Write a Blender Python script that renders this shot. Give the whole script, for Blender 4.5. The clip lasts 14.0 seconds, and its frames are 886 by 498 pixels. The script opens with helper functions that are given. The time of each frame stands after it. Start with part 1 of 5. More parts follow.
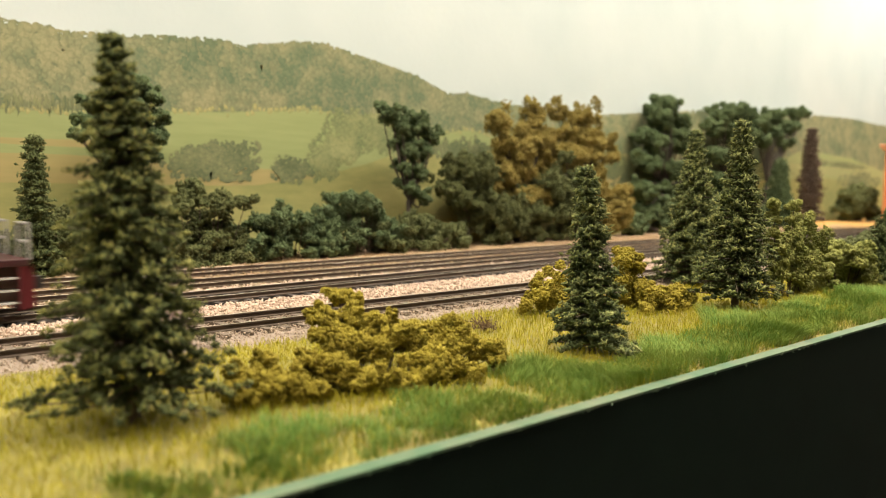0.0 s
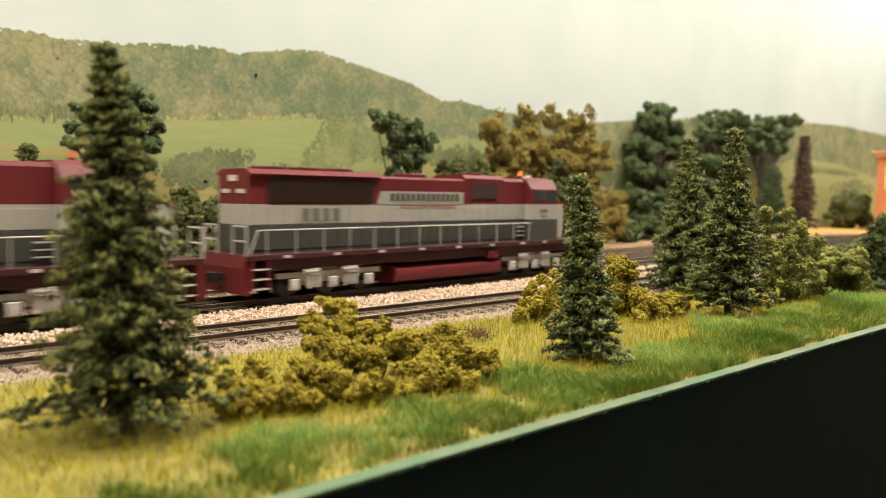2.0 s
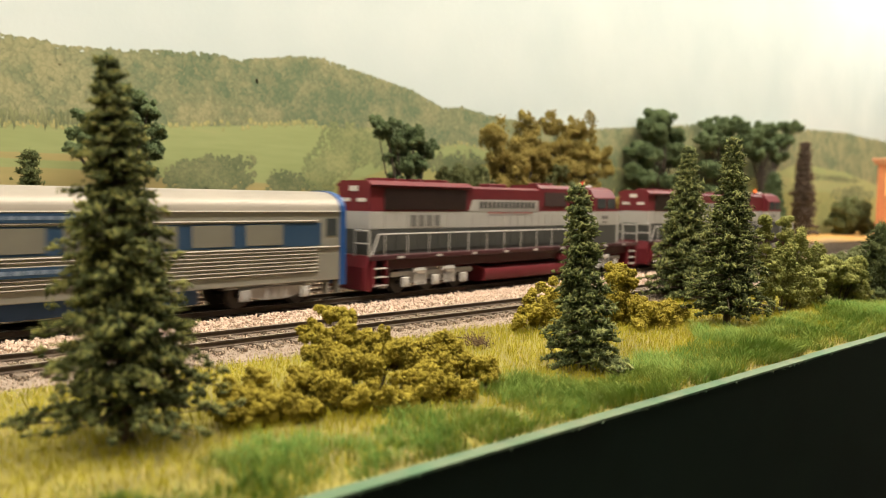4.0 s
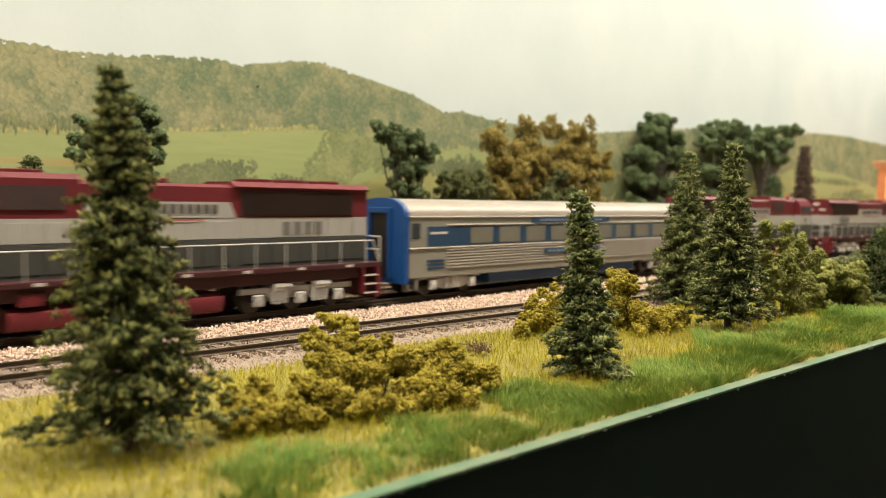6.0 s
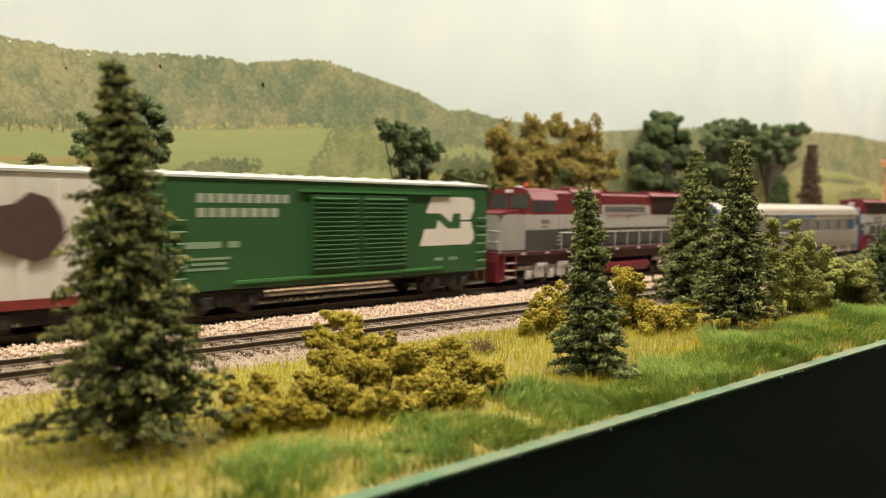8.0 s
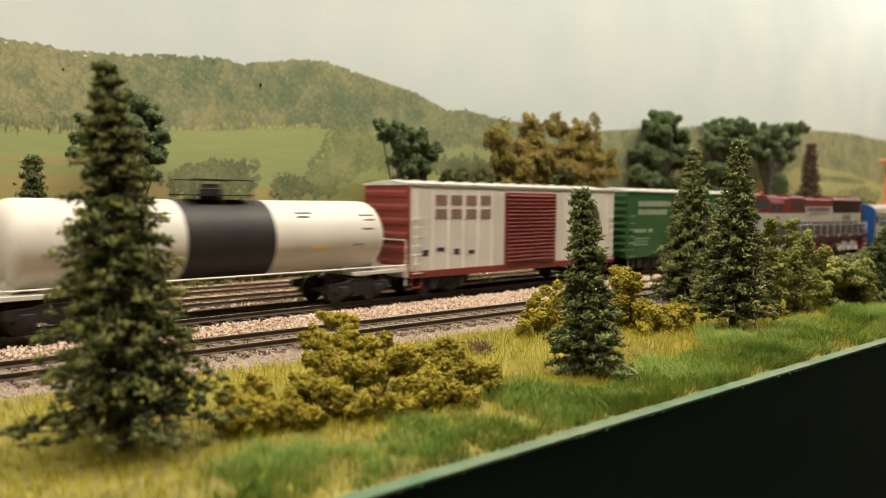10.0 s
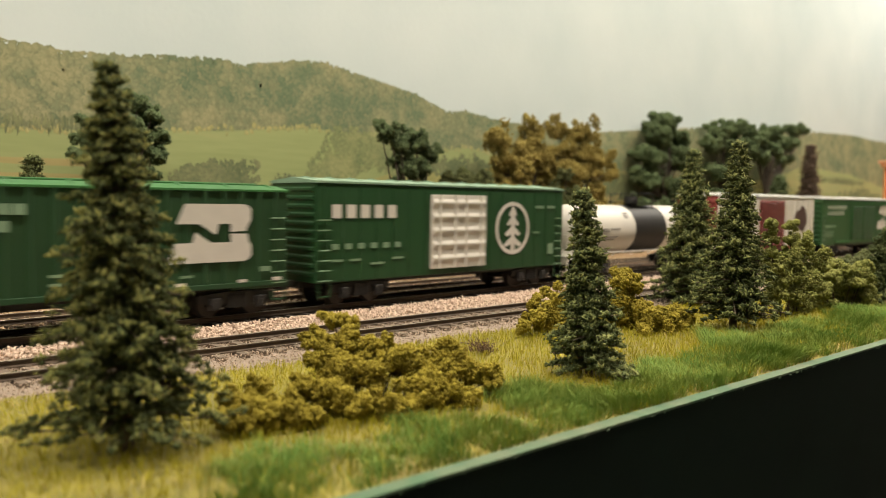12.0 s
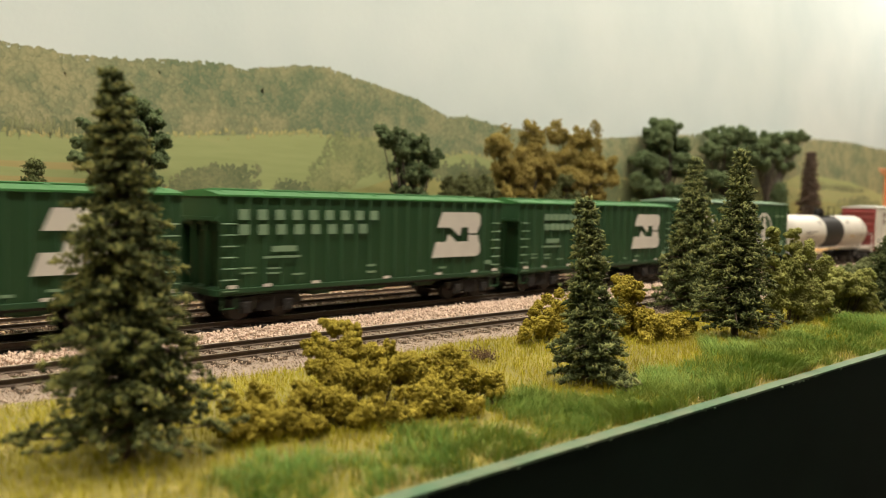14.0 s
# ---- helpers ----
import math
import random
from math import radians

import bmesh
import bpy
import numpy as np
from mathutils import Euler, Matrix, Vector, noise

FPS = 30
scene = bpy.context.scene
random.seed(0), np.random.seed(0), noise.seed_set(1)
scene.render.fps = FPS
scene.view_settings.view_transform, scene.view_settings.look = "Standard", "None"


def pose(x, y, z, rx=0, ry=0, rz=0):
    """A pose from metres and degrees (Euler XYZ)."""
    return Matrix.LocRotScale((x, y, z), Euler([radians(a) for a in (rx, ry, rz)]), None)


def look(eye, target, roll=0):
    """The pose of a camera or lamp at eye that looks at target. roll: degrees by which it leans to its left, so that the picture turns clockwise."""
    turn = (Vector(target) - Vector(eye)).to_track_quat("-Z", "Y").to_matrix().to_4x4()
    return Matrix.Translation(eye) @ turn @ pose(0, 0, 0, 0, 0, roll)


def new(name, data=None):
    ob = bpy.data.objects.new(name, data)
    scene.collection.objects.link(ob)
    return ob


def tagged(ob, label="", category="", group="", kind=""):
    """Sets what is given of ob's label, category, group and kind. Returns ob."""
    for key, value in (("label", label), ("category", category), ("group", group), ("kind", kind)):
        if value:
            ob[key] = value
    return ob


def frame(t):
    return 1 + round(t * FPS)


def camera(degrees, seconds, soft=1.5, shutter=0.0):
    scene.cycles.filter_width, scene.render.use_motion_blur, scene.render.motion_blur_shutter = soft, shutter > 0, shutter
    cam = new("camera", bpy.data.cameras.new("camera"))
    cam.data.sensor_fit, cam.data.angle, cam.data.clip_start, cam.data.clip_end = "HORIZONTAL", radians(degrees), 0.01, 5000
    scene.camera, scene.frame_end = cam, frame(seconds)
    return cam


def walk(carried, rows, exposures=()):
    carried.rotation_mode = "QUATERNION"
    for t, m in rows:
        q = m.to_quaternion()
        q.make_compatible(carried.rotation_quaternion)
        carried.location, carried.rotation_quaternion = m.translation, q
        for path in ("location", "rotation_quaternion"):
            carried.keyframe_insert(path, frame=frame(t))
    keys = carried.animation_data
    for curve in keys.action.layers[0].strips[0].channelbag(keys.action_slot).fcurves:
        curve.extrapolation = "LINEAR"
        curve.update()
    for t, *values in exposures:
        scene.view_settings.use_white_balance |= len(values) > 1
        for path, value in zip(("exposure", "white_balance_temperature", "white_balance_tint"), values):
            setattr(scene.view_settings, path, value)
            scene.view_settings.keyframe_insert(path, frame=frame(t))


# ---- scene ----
cam = camera(59.2, 14.0, soft=1.0, shutter=0.5)
PATH = [
    (0, (-0.00052, 0.00099, 0.04479), (1.41531, 1.40454, -0.11472), 0.81),
    (0.5, (-0.00108, 0.00084, 0.04485), (1.41987, 1.40007, -0.10695), 0.90),
    (1, (-0.00052, 0.00055, 0.04498), (1.42352, 1.39704, -0.10309), 0.86),
    (1.5, (-0.00004, -0.00005, 0.04499), (1.42488, 1.39566, -0.10192), 0.78),
    (2, (-0.00062, 0.00035, 0.04539), (1.42531, 1.39557, -0.09633), 0.78),
    (2.5, (-0.00061, 0.00052, 0.04582), (1.42330, 1.39833, -0.09068), 0.77),
    (3, (-0.00077, -0.00009, 0.04630), (1.42199, 1.39906, -0.08834), 0.89),
    (5.5, (-0.00147, -0.00068, 0.04742), (1.42488, 1.39586, -0.07582), 0.93),
    (6, (-0.00176, -0.00049, 0.04811), (1.42346, 1.39720, -0.07522), 0.91),
    (6.5, (-0.00173, 0.00029, 0.04861), (1.41894, 1.40253, -0.07556), 1.12),
    (7, (-0.00123, 0.00098, 0.04828), (1.41259, 1.41021, -0.07496), 1.11),
    (7.5, (-0.00044, 0.00021, 0.04737), (1.41060, 1.41213, -0.07687), 0.99),
    (8, (-0.00056, 0.00031, 0.04746), (1.41471, 1.40790, -0.07787), 0.94),
    (10.5, (0.00097, -0.00003, 0.04741), (1.41609, 1.40773, -0.07765), 0.72),
    (11, (0.00018, 0.00047, 0.04715), (1.41788, 1.40540, -0.08050), 0.84),
    (11.5, (0.00049, 0.00097, 0.04698), (1.41805, 1.40646, -0.07597), 0.85),
    (12, (0.00049, 0.00037, 0.04717), (1.41729, 1.40674, -0.07446), 0.81),
    (12.5, (0.00051, 0.00012, 0.04727), (1.41936, 1.40463, -0.07190), 0.84),
    (13, (-0.00009, 0.00090, 0.04819), (1.42132, 1.40307, -0.06806), 0.97),
    (13.5, (0.00003, 0.00114, 0.04847), (1.41988, 1.40509, -0.06531), 1.16),
    (14, (0.00016, 0.00133, 0.04812), (1.41828, 1.40728, -0.06258), 1.15),
]
walk(cam, [(t, look(eye, target, roll)) for t, eye, target, roll in PATH],
     exposures=[(0, 0.06), (3, 0.05), (8, 0.0), (10.5, -0.31), (14, -0.31)])
cam.data.dof.use_dof = True
cam.data.dof.focus_distance = 0.28
cam.data.dof.aperture_fstop = 17.0

# ---- world, lamps, exposure ----
world = bpy.data.worlds.new("room_dark")
world.use_nodes = True
world.node_tree.nodes["Background"].inputs[0].default_value = (0.9, 0.85, 0.75, 1)
world.node_tree.nodes["Background"].inputs[1].default_value = 0.02
scene.world = world


def area_lamp(name, eye, target, sx, sy, watts, colour):
    data = bpy.data.lights.new(name, "AREA")
    data.shape, data.size, data.size_y, data.energy, data.color = "RECTANGLE", sx, sy, watts, colour
    ob = new(name, data)
    ob.matrix_world = look(eye, target)
    return ob


WARM = (1.0, 0.90, 0.75)
area_lamp("strip_light", (0.15, 0.06, 0.85), (0.15, 0.27, 0.0), 2.6, 0.08, 36.0, WARM)
# added fill from the aisle side, lifts the shadows; no known fixture
area_lamp("room_light", (-0.2, -0.9, 1.2), (0.2, 0.1, 0.0), 0.8, 0.6, 4.5, WARM)
# added lamp close to the backdrop, only to brighten the sky's right end
area_lamp("ceiling_light", (1.75, 0.16, 0.85), (1.75, 0.47, 0.28), 0.5, 0.3, 10.0, (1.0, 0.93, 0.82))

# ---- materials ----
MATS = {}


def mat(name, c1, c2=None, scale=300.0, rough=0.6, metal=0.0, bump=0.0, bscale=None, island=0.0, objrand=0.0, spec=0.5, emit=0.0, fine=0.0, trans=0.0):
    """A painted or natural surface: two tones in patches and grain, with relief."""
    if name in MATS:
        return MATS[name]
    m = bpy.data.materials.new(name)
    m.use_nodes = True
    nt = m.node_tree
    N, L = nt.nodes, nt.links
    b = N["Principled BSDF"]
    b.inputs["Roughness"].default_value = rough
    b.inputs["Metallic"].default_value = metal
    b.inputs["Specular IOR Level"].default_value = spec
    c2 = c2 or tuple(v * 0.8 for v in c1)
    co = N.new("ShaderNodeTexCoord")
    n1 = N.new("ShaderNodeTexNoise")
    n1.inputs["Scale"].default_value, n1.inputs["Detail"].default_value = scale, 6
    L.new(co.outputs["Object"], n1.inputs["Vector"])
    n2 = N.new("ShaderNodeTexNoise")
    n2.inputs["Scale"].default_value, n2.inputs["Detail"].default_value = scale * 0.13, 3
    L.new(co.outputs["Object"], n2.inputs["Vector"])
    add = N.new("ShaderNodeMath")
    add.operation = "ADD"
    L.new(n1.outputs["Fac"], add.inputs[0])
    L.new(n2.outputs["Fac"], add.inputs[1])
    ramp = N.new("ShaderNodeMapRange")
    ramp.inputs["From Min"].default_value, ramp.inputs["From Max"].default_value = 0.75, 1.25
    L.new(add.outputs[0], ramp.inputs["Value"])
    fac = ramp.outputs["Result"]
    if island or objrand:
        if island:
            src = N.new("ShaderNodeNewGeometry").outputs["Random Per Island"]
        else:
            src = N.new("ShaderNodeObjectInfo").outputs["Random"]
        k = island or objrand
        mx = N.new("ShaderNodeMix")
        mx.inputs["Factor"].default_value = k
        L.new(fac, mx.inputs["A"])
        L.new(src, mx.inputs["B"])
        fac = mx.outputs["Result"]
    mix = N.new("ShaderNodeMix")
    mix.data_type = "RGBA"
    mix.inputs["A"].default_value, mix.inputs["B"].default_value = (*c1, 1), (*c2, 1)
    L.new(fac, mix.inputs["Factor"])
    L.new(mix.outputs["Result"], b.inputs["Base Color"])
    if bump:
        nb = N.new("ShaderNodeTexNoise")
        nb.inputs["Scale"].default_value, nb.inputs["Detail"].default_value = bscale or scale * 2, 5
        L.new(co.outputs["Object"], nb.inputs["Vector"])
        bp = N.new("ShaderNodeBump")
        bp.inputs["Strength"].default_value, bp.inputs["Distance"].default_value = bump, 0.0006
        L.new(nb.outputs["Fac"], bp.inputs["Height"])
        L.new(bp.outputs["Normal"], b.inputs["Normal"])
    if trans:
        b.inputs["Transmission Weight"].default_value = trans
    if emit:
        b.inputs["Emission Color"].default_value = (*c1, 1)
        b.inputs["Emission Strength"].default_value = emit
    MATS[name] = m
    return m


# ---- mesh helpers (millimetres in, metres out) ----
def box(bm, x0, x1, y0, y1, z0, z1, bevel=0.0):
    vs = [bm.verts.new((x, y, z)) for x in (x0, x1) for y in (y0, y1) for z in (z0, z1)]
    fs = [bm.faces.new([vs[i] for i in q]) for q in ((0, 1, 3, 2), (4, 6, 7, 5), (0, 4, 5, 1), (2, 3, 7, 6), (0, 2, 6, 4), (1, 5, 7, 3))]
    if bevel:
        es = list({e for f in fs for e in f.edges})
        bmesh.ops.bevel(bm, geom=es, offset=bevel, segments=2, affect="EDGES", profile=0.5)


def prism(bm, outline, a0, a1, axis="x"):
    """A closed outline swept along an axis: (y, z) along x, (x, z) along y or (x, y) along z."""
    def put(a, p):
        return {"x": (a, p[0], p[1]), "y": (p[0], a, p[1]), "z": (p[0], p[1], a)}[axis]
    r0 = [bm.verts.new(put(a0, p)) for p in outline]
    r1 = [bm.verts.new(put(a1, p)) for p in outline]
    n = len(outline)
    for i in range(n):
        bm.faces.new((r0[i], r0[(i + 1) % n], r1[(i + 1) % n], r1[i]))
    bm.faces.new(r0[::-1])
    bm.faces.new(r1)


def rod(bm, p, q, r, n=8, r2=None):
    p, q = Vector(p), Vector(q)
    r2 = r if r2 is None else r2
    turn = (q - p).to_track_quat("Z", "Y").to_matrix()
    rings = []
    for c, rr in ((p, r), (q, r2)):
        rings.append([bm.verts.new(c + turn @ Vector((rr * math.cos(k * math.tau / n), rr * math.sin(k * math.tau / n), 0))) for k in range(n)])
    for k in range(n):
        bm.faces.new((rings[0][k], rings[0][(k + 1) % n], rings[1][(k + 1) % n], rings[1][k]))
    bm.faces.new(rings[0][::-1])
    bm.faces.new(rings[1])


def lathe(bm, profile, cx, cy, cz, axis="x", n=32):
    """A profile of (position, radius) turned round an axis through (cx, cy, cz)."""
    rings = []
    for a, r in profile:
        ring = []
        for k in range(n):
            u, v = r * math.cos(k * math.tau / n), r * math.sin(k * math.tau / n)
            ring.append(bm.verts.new({"x": (cx + a, cy + u, cz + v), "y": (cx + u, cy + a, cz + v), "z": (cx + u, cy + v, cz + a)}[axis]))
        rings.append(ring)
    for r0, r1 in zip(rings, rings[1:]):
        for k in range(n):
            bm.faces.new((r0[k], r0[(k + 1) % n], r1[(k + 1) % n], r1[k]))
    bm.faces.new(rings[0][::-1])
    bm.faces.new(rings[-1])


def part(name, bm, material, parent, label="", smooth=False, unit=0.001):
    """Links a bmesh as one mesh object under a thing or a part."""
    bmesh.ops.recalc_face_normals(bm, faces=bm.faces)
    me = bpy.data.meshes.new(name)
    bmesh.ops.scale(bm, vec=(unit, unit, unit), verts=bm.verts)
    bm.to_mesh(me)
    bm.free()
    me.materials.append(material)
    if smooth:
        me.shade_smooth()
        me.set_sharp_from_angle(angle=radians(40))
    ob = new(name, me)
    ob.parent = parent
    if label:
        ob["label"] = label
    return ob


def boxes(name, rows, material, parent, label="", bevel=0.0):
    bm = bmesh.new()
    for r in rows:
        box(bm, *r, bevel=bevel)
    return part(name, bm, material, parent, label)


def each(name, rows, material, parent, label="", bevel=0.0):
    """One part for each box of the rows; alike boxes share their mesh."""
    kept = {}
    for x0, x1, y0, y1, z0, z1 in rows:
        key = (round(x1 - x0, 4), round(y1 - y0, 4), round(z1 - z0, 4))
        if key not in kept:
            bm = bmesh.new()
            box(bm, 0, key[0], 0, key[1], 0, key[2], bevel)
            ob = kept[key] = part(name, bm, material, parent, label)
        else:
            ob = kept[key].copy()
            scene.collection.objects.link(ob)
        ob.location = (x0 * 0.001, y0 * 0.001, z0 * 0.001)


def tri_mesh(name, V, F, material):
    """A mesh from numpy arrays of vertices and triangles, in metres."""
    me = bpy.data.meshes.new(name)
    V, F = np.asarray(V, np.float32), np.asarray(F, np.int32)
    me.vertices.add(len(V))
    me.vertices.foreach_set("co", V.ravel())
    me.loops.add(F.size)
    me.loops.foreach_set("vertex_index", F.ravel())
    me.polygons.add(len(F))
    me.polygons.foreach_set("loop_start", np.arange(0, F.size, 3, dtype=np.int32))
    me.update(calc_edges=True)
    me.validate()
    me.materials.append(material)
    return me


def turns(n, rng):
    """Random rotations."""
    q = rng.normal(size=(n, 4))
    q /= np.linalg.norm(q, axis=1)[:, None]
    w, x, y, z = q.T
    return np.stack([1 - 2 * (y * y + z * z), 2 * (x * y - w * z), 2 * (x * z + w * y), 2 * (x * y + w * z), 1 - 2 * (x * x + z * z), 2 * (y * z - w * x),
                     2 * (x * z - w * y), 2 * (y * z + w * x), 1 - 2 * (x * x + y * y)], 1).reshape(n, 3, 3)


OCTA_V = np.array([(1, 0, 0), (-1, 0, 0), (0, 1, 0), (0, -1, 0), (0, 0, 1), (0, 0, -1)], float)
OCTA_F = np.array([(0, 2, 4), (2, 1, 4), (1, 3, 4), (3, 0, 4), (2, 0, 5), (1, 2, 5), (3, 1, 5), (0, 3, 5)])
TET_V = np.array([(1.5, 0, 0), (-0.9, 0.75, 0.1), (-0.9, -0.75, 0.1), (-0.2, 0, 0.6)], float)
TET_F = np.array([(0, 1, 3), (1, 2, 3), (2, 0, 3), (0, 2, 1)])


def scatter(P, size, rng, shape="octa", stretch=(1, 1, 1), jitter=0.3, R=None):
    """Small irregular bits at the points P: arrays of vertices and triangles."""
    tv, tf = (OCTA_V, OCTA_F) if shape == "octa" else (TET_V, TET_F)
    n = len(P)
    size = np.broadcast_to(size, (n,))
    base = tv[None] * np.array(stretch)[None, None] * (1 + jitter * rng.normal(size=(n, len(tv), 3)))
    R = turns(n, rng) if R is None else R
    V = np.einsum("nij,nkj->nki", R, base) * size[:, None, None] + P[:, None]
    F = tf[None] + (np.arange(n) * len(tv))[:, None, None]
    return V.reshape(-1, 3), F.reshape(-1, 3)


def thing(name, label, category, group="", at=None):
    ob = new(name)
    ob.empty_display_size = 0.01
    tagged(ob, label, category, group)
    if at is not None:
        ob.location = at
    return ob


# ---- the lines of the place ----
def main_y(x):
    if x < 0.4:
        return 0.291
    if x < 1.0:
        return 0.291 - (x - 0.4) ** 2 / 11
    return 0.291 - 0.36 / 11 - (x - 1.0) * 1.2 / 11


def near_y(x):
    return 0.2397 if x < 0 else 0.2397 - 0.056 * x if x < 0.4 else main_y(x) - 0.0737


def third_y(x):
    return main_y(x) + 0.044 - (0.02 * min(max(x - 0.1, 0), 0.5))


def fourth_y(x):
    return main_y(x) + 0.088 - (0.03 * min(max(x - 0.1, 0), 0.5))


def edge_y(x):
    return 0.1115 if x < 0 else 0.1115 - 0.06 * x if x < 1.0 else 0.0515 - (x - 1.0) * 0.109


BACK = 0.47
X0, X1 = -2.65, 2.65


def ground_z(x, y):
    s = (y - edge_y(x)) / max(near_y(x) - 0.028 - edge_y(x), 0.02)
    z = -0.0055 + 0.0012 * min(max(s, 0), 1) + 0.0006 * noise.noise((x * 40, y * 40, 0))
    return z


def structure_mesh(name, label, bm, material, unit=1.0):
    ob = part(name, bm, material, None, unit=unit)
    return tagged(ob, label, name.split("_")[0], kind="structure")


def build_ground():
    xs = np.concatenate([np.arange(X0, -0.1, 0.05), np.arange(-0.1, 1.4, 0.006), np.arange(1.4, X1 + 0.01, 0.05)])
    rows = 70
    V, F = [], []
    for x in xs:
        for j in range(rows):
            y = edge_y(x) + (BACK + 0.004 - edge_y(x)) * j / (rows - 1)
            V.append((x, y, ground_z(x, y)))
    for i in range(len(xs) - 1):
        for j in range(rows - 1):
            a = i * rows + j
            F += [(a, a + rows, a + rows + 1), (a, a + rows + 1, a + 1)]
    m = mat("turf", (0.30, 0.26, 0.05), (0.16, 0.14, 0.04), 260, 0.95, bump=0.6, bscale=1500)
    me = tri_mesh("ground", V, F, m)
    me.shade_smooth()
    tagged(new("ground", me), "scenic base covered in yellow-green ground foam", "ground", kind="structure")
    # the brown earth behind the tracks and the grey sand under them
    for name, label, lo, hi, base, lift, c1, c2 in (
            ("ground_track_bed", "fine grey ballast bed under the tracks", lambda x: near_y(x) - 0.029, lambda x: near_y(x) + 0.016, -0.0042, 0.0006, (0.30, 0.235, 0.18), (0.38, 0.30, 0.235)),
            ("ground_yard", "brown earth yard under old tracks", lambda x: third_y(x) - 0.013, lambda x: BACK - 0.002, -0.0036, 0.0004, (0.46, 0.32, 0.19), (0.34, 0.235, 0.14))):
        V, F = [], []
        for i, x in enumerate(xs):
            for j in range(5):
                y = lo(x) + (hi(x) - lo(x)) * j / 4
                up = lift if 0 < j < 4 else -0.0006
                V.append((x, y + 0.0012 * noise.noise((x * 90, j, 3)), base + up + 0.0003 * noise.noise((x * 200, j * 3, 9))))
        for i in range(len(xs) - 1):
            for j in range(4):
                a = i * 5 + j
                F += [(a, a + 5, a + 6), (a, a + 6, a + 1)]
        me = tri_mesh(name, V, F, mat(name, c1, c2, 900, 0.95, bump=0.8, bscale=2600))
        me.shade_smooth()
        tagged(new(name, me), label, "ground", kind="structure")


def build_fascia():
    dark = mat("fascia_paint", (0.008, 0.019, 0.012), (0.0055, 0.013, 0.008), 60, 0.65, spec=0.2)
    light = mat("fascia_edge", (0.070, 0.145, 0.075), (0.15, 0.185, 0.11), 170, 0.7, bump=0.3)
    xs = list(np.arange(X0, X1 + 0.01, 0.05))
    for name, label, y0, y1, z0, z1, m in (
            ("fascia", "dark green painted hardboard fascia along the layout", -0.0034, -0.0004, -0.30, -0.0052, dark),
            ("fascia_trim", "pale green sawn top edge of the fascia", -0.0036, 0.0002, -0.0052, -0.0046, light)):
        bm = bmesh.new()
        prev = None
        for x in xs:
            e = edge_y(x)
            ring = [bm.verts.new(v) for v in ((x, e + y0, z0), (x, e + y1, z0), (x, e + y1, z1), (x, e + y0, z1))]
            if prev:
                for k in range(4):
                    bm.faces.new((prev[k], prev[(k + 1) % 4], ring[(k + 1) % 4], ring[k]))
            else:
                bm.faces.new(ring[::-1])
            prev = ring
        bm.faces.new(prev)
        structure_mesh(name, label, bm, m)
    # burrs on the sawn edge
    rng = np.random.default_rng(4)
    x = rng.uniform(0.05, 0.6, 90)
    P = np.stack([x, np.array([edge_y(v) for v in x]) - 0.0036, np.full(90, -0.0054)], 1)
    V, F = scatter(P, rng.uniform(0.0001, 0.0004, 90), rng, stretch=(2, 0.6, 0.6))
    ob = new("fascia_burrs", tri_mesh("fascia_burrs", V, F, light))
    tagged(ob, "torn paint burrs on the fascia edge", "burr", kind="stuff")


def build_room():
    plaster = mat("room_plaster", (0.62, 0.58, 0.50), (0.56, 0.52, 0.45), 6, 0.9, bump=0.1)
    carpet = mat("room_floor", (0.16, 0.15, 0.13), (0.11, 0.10, 0.09), 40, 0.95, bump=0.3)
    for name, label, r, m in (
            ("floor", "dark carpeted floor of the layout room", (-3.2, 3.2, -2.6, 0.75, -1.25, -1.15), carpet),
            ("ceiling", "plain painted ceiling of the layout room", (-3.2, 3.2, -2.6, 0.75, 1.25, 1.35), plaster),
            ("wall_back", "plain painted wall behind the layout", (-3.2, 3.2, 0.60, 0.70, -1.15, 1.25), plaster),
            ("wall_front", "plain painted wall across the aisle", (-3.2, 3.2, -2.6, -2.5, -1.15, 1.25), plaster),
            ("wall_left", "plain painted end wall", (-3.2, -3.1, -2.5, 0.60, -1.15, 1.25), plaster),
            ("wall_right", "plain painted end wall", (3.1, 3.2, -2.5, 0.60, -1.15, 1.25), plaster)):
        bm = bmesh.new()
        box(bm, *r)
        structure_mesh(name, label, bm, m)


# ---- the printed backdrop ----
RIDGE = [(-2.7, .13), (-1.2, .15), (-.4, .12), (0, .14), (.134, .132), (.168, .130), (.197, .132), (.225, .136), (.268, .139), (.28, .137), (.321, .145), (.345, .148), (.382, .143),
         (.416, .138), (.441, .134), (.474, .124), (.502, .126), (.54, .122), (.606, .120), (.693, .121), (.781, .130), (.959, .148), (1.311, .166), (1.47, .173), (1.69, .173), (2.7, .15)]
MEADOW = [(-2.7, .083), (0, .083), (.132, .083), (.22, .088), (.34, .099), (.417, .089), (.461, .089), (.50, .094), (.60, .085), (1.0, .075), (1.164, .088), (1.25, .105), (1.32, .110), (1.5, .105), (1.71, .085), (2.7, .08)]


def along(line, x):
    for (xa, za), (xb, zb) in zip(line, line[1:]):
        if x <= xb:
            s = (x - xa) / (xb - xa)
            return za + (zb - za) * s
    return line[-1][1]


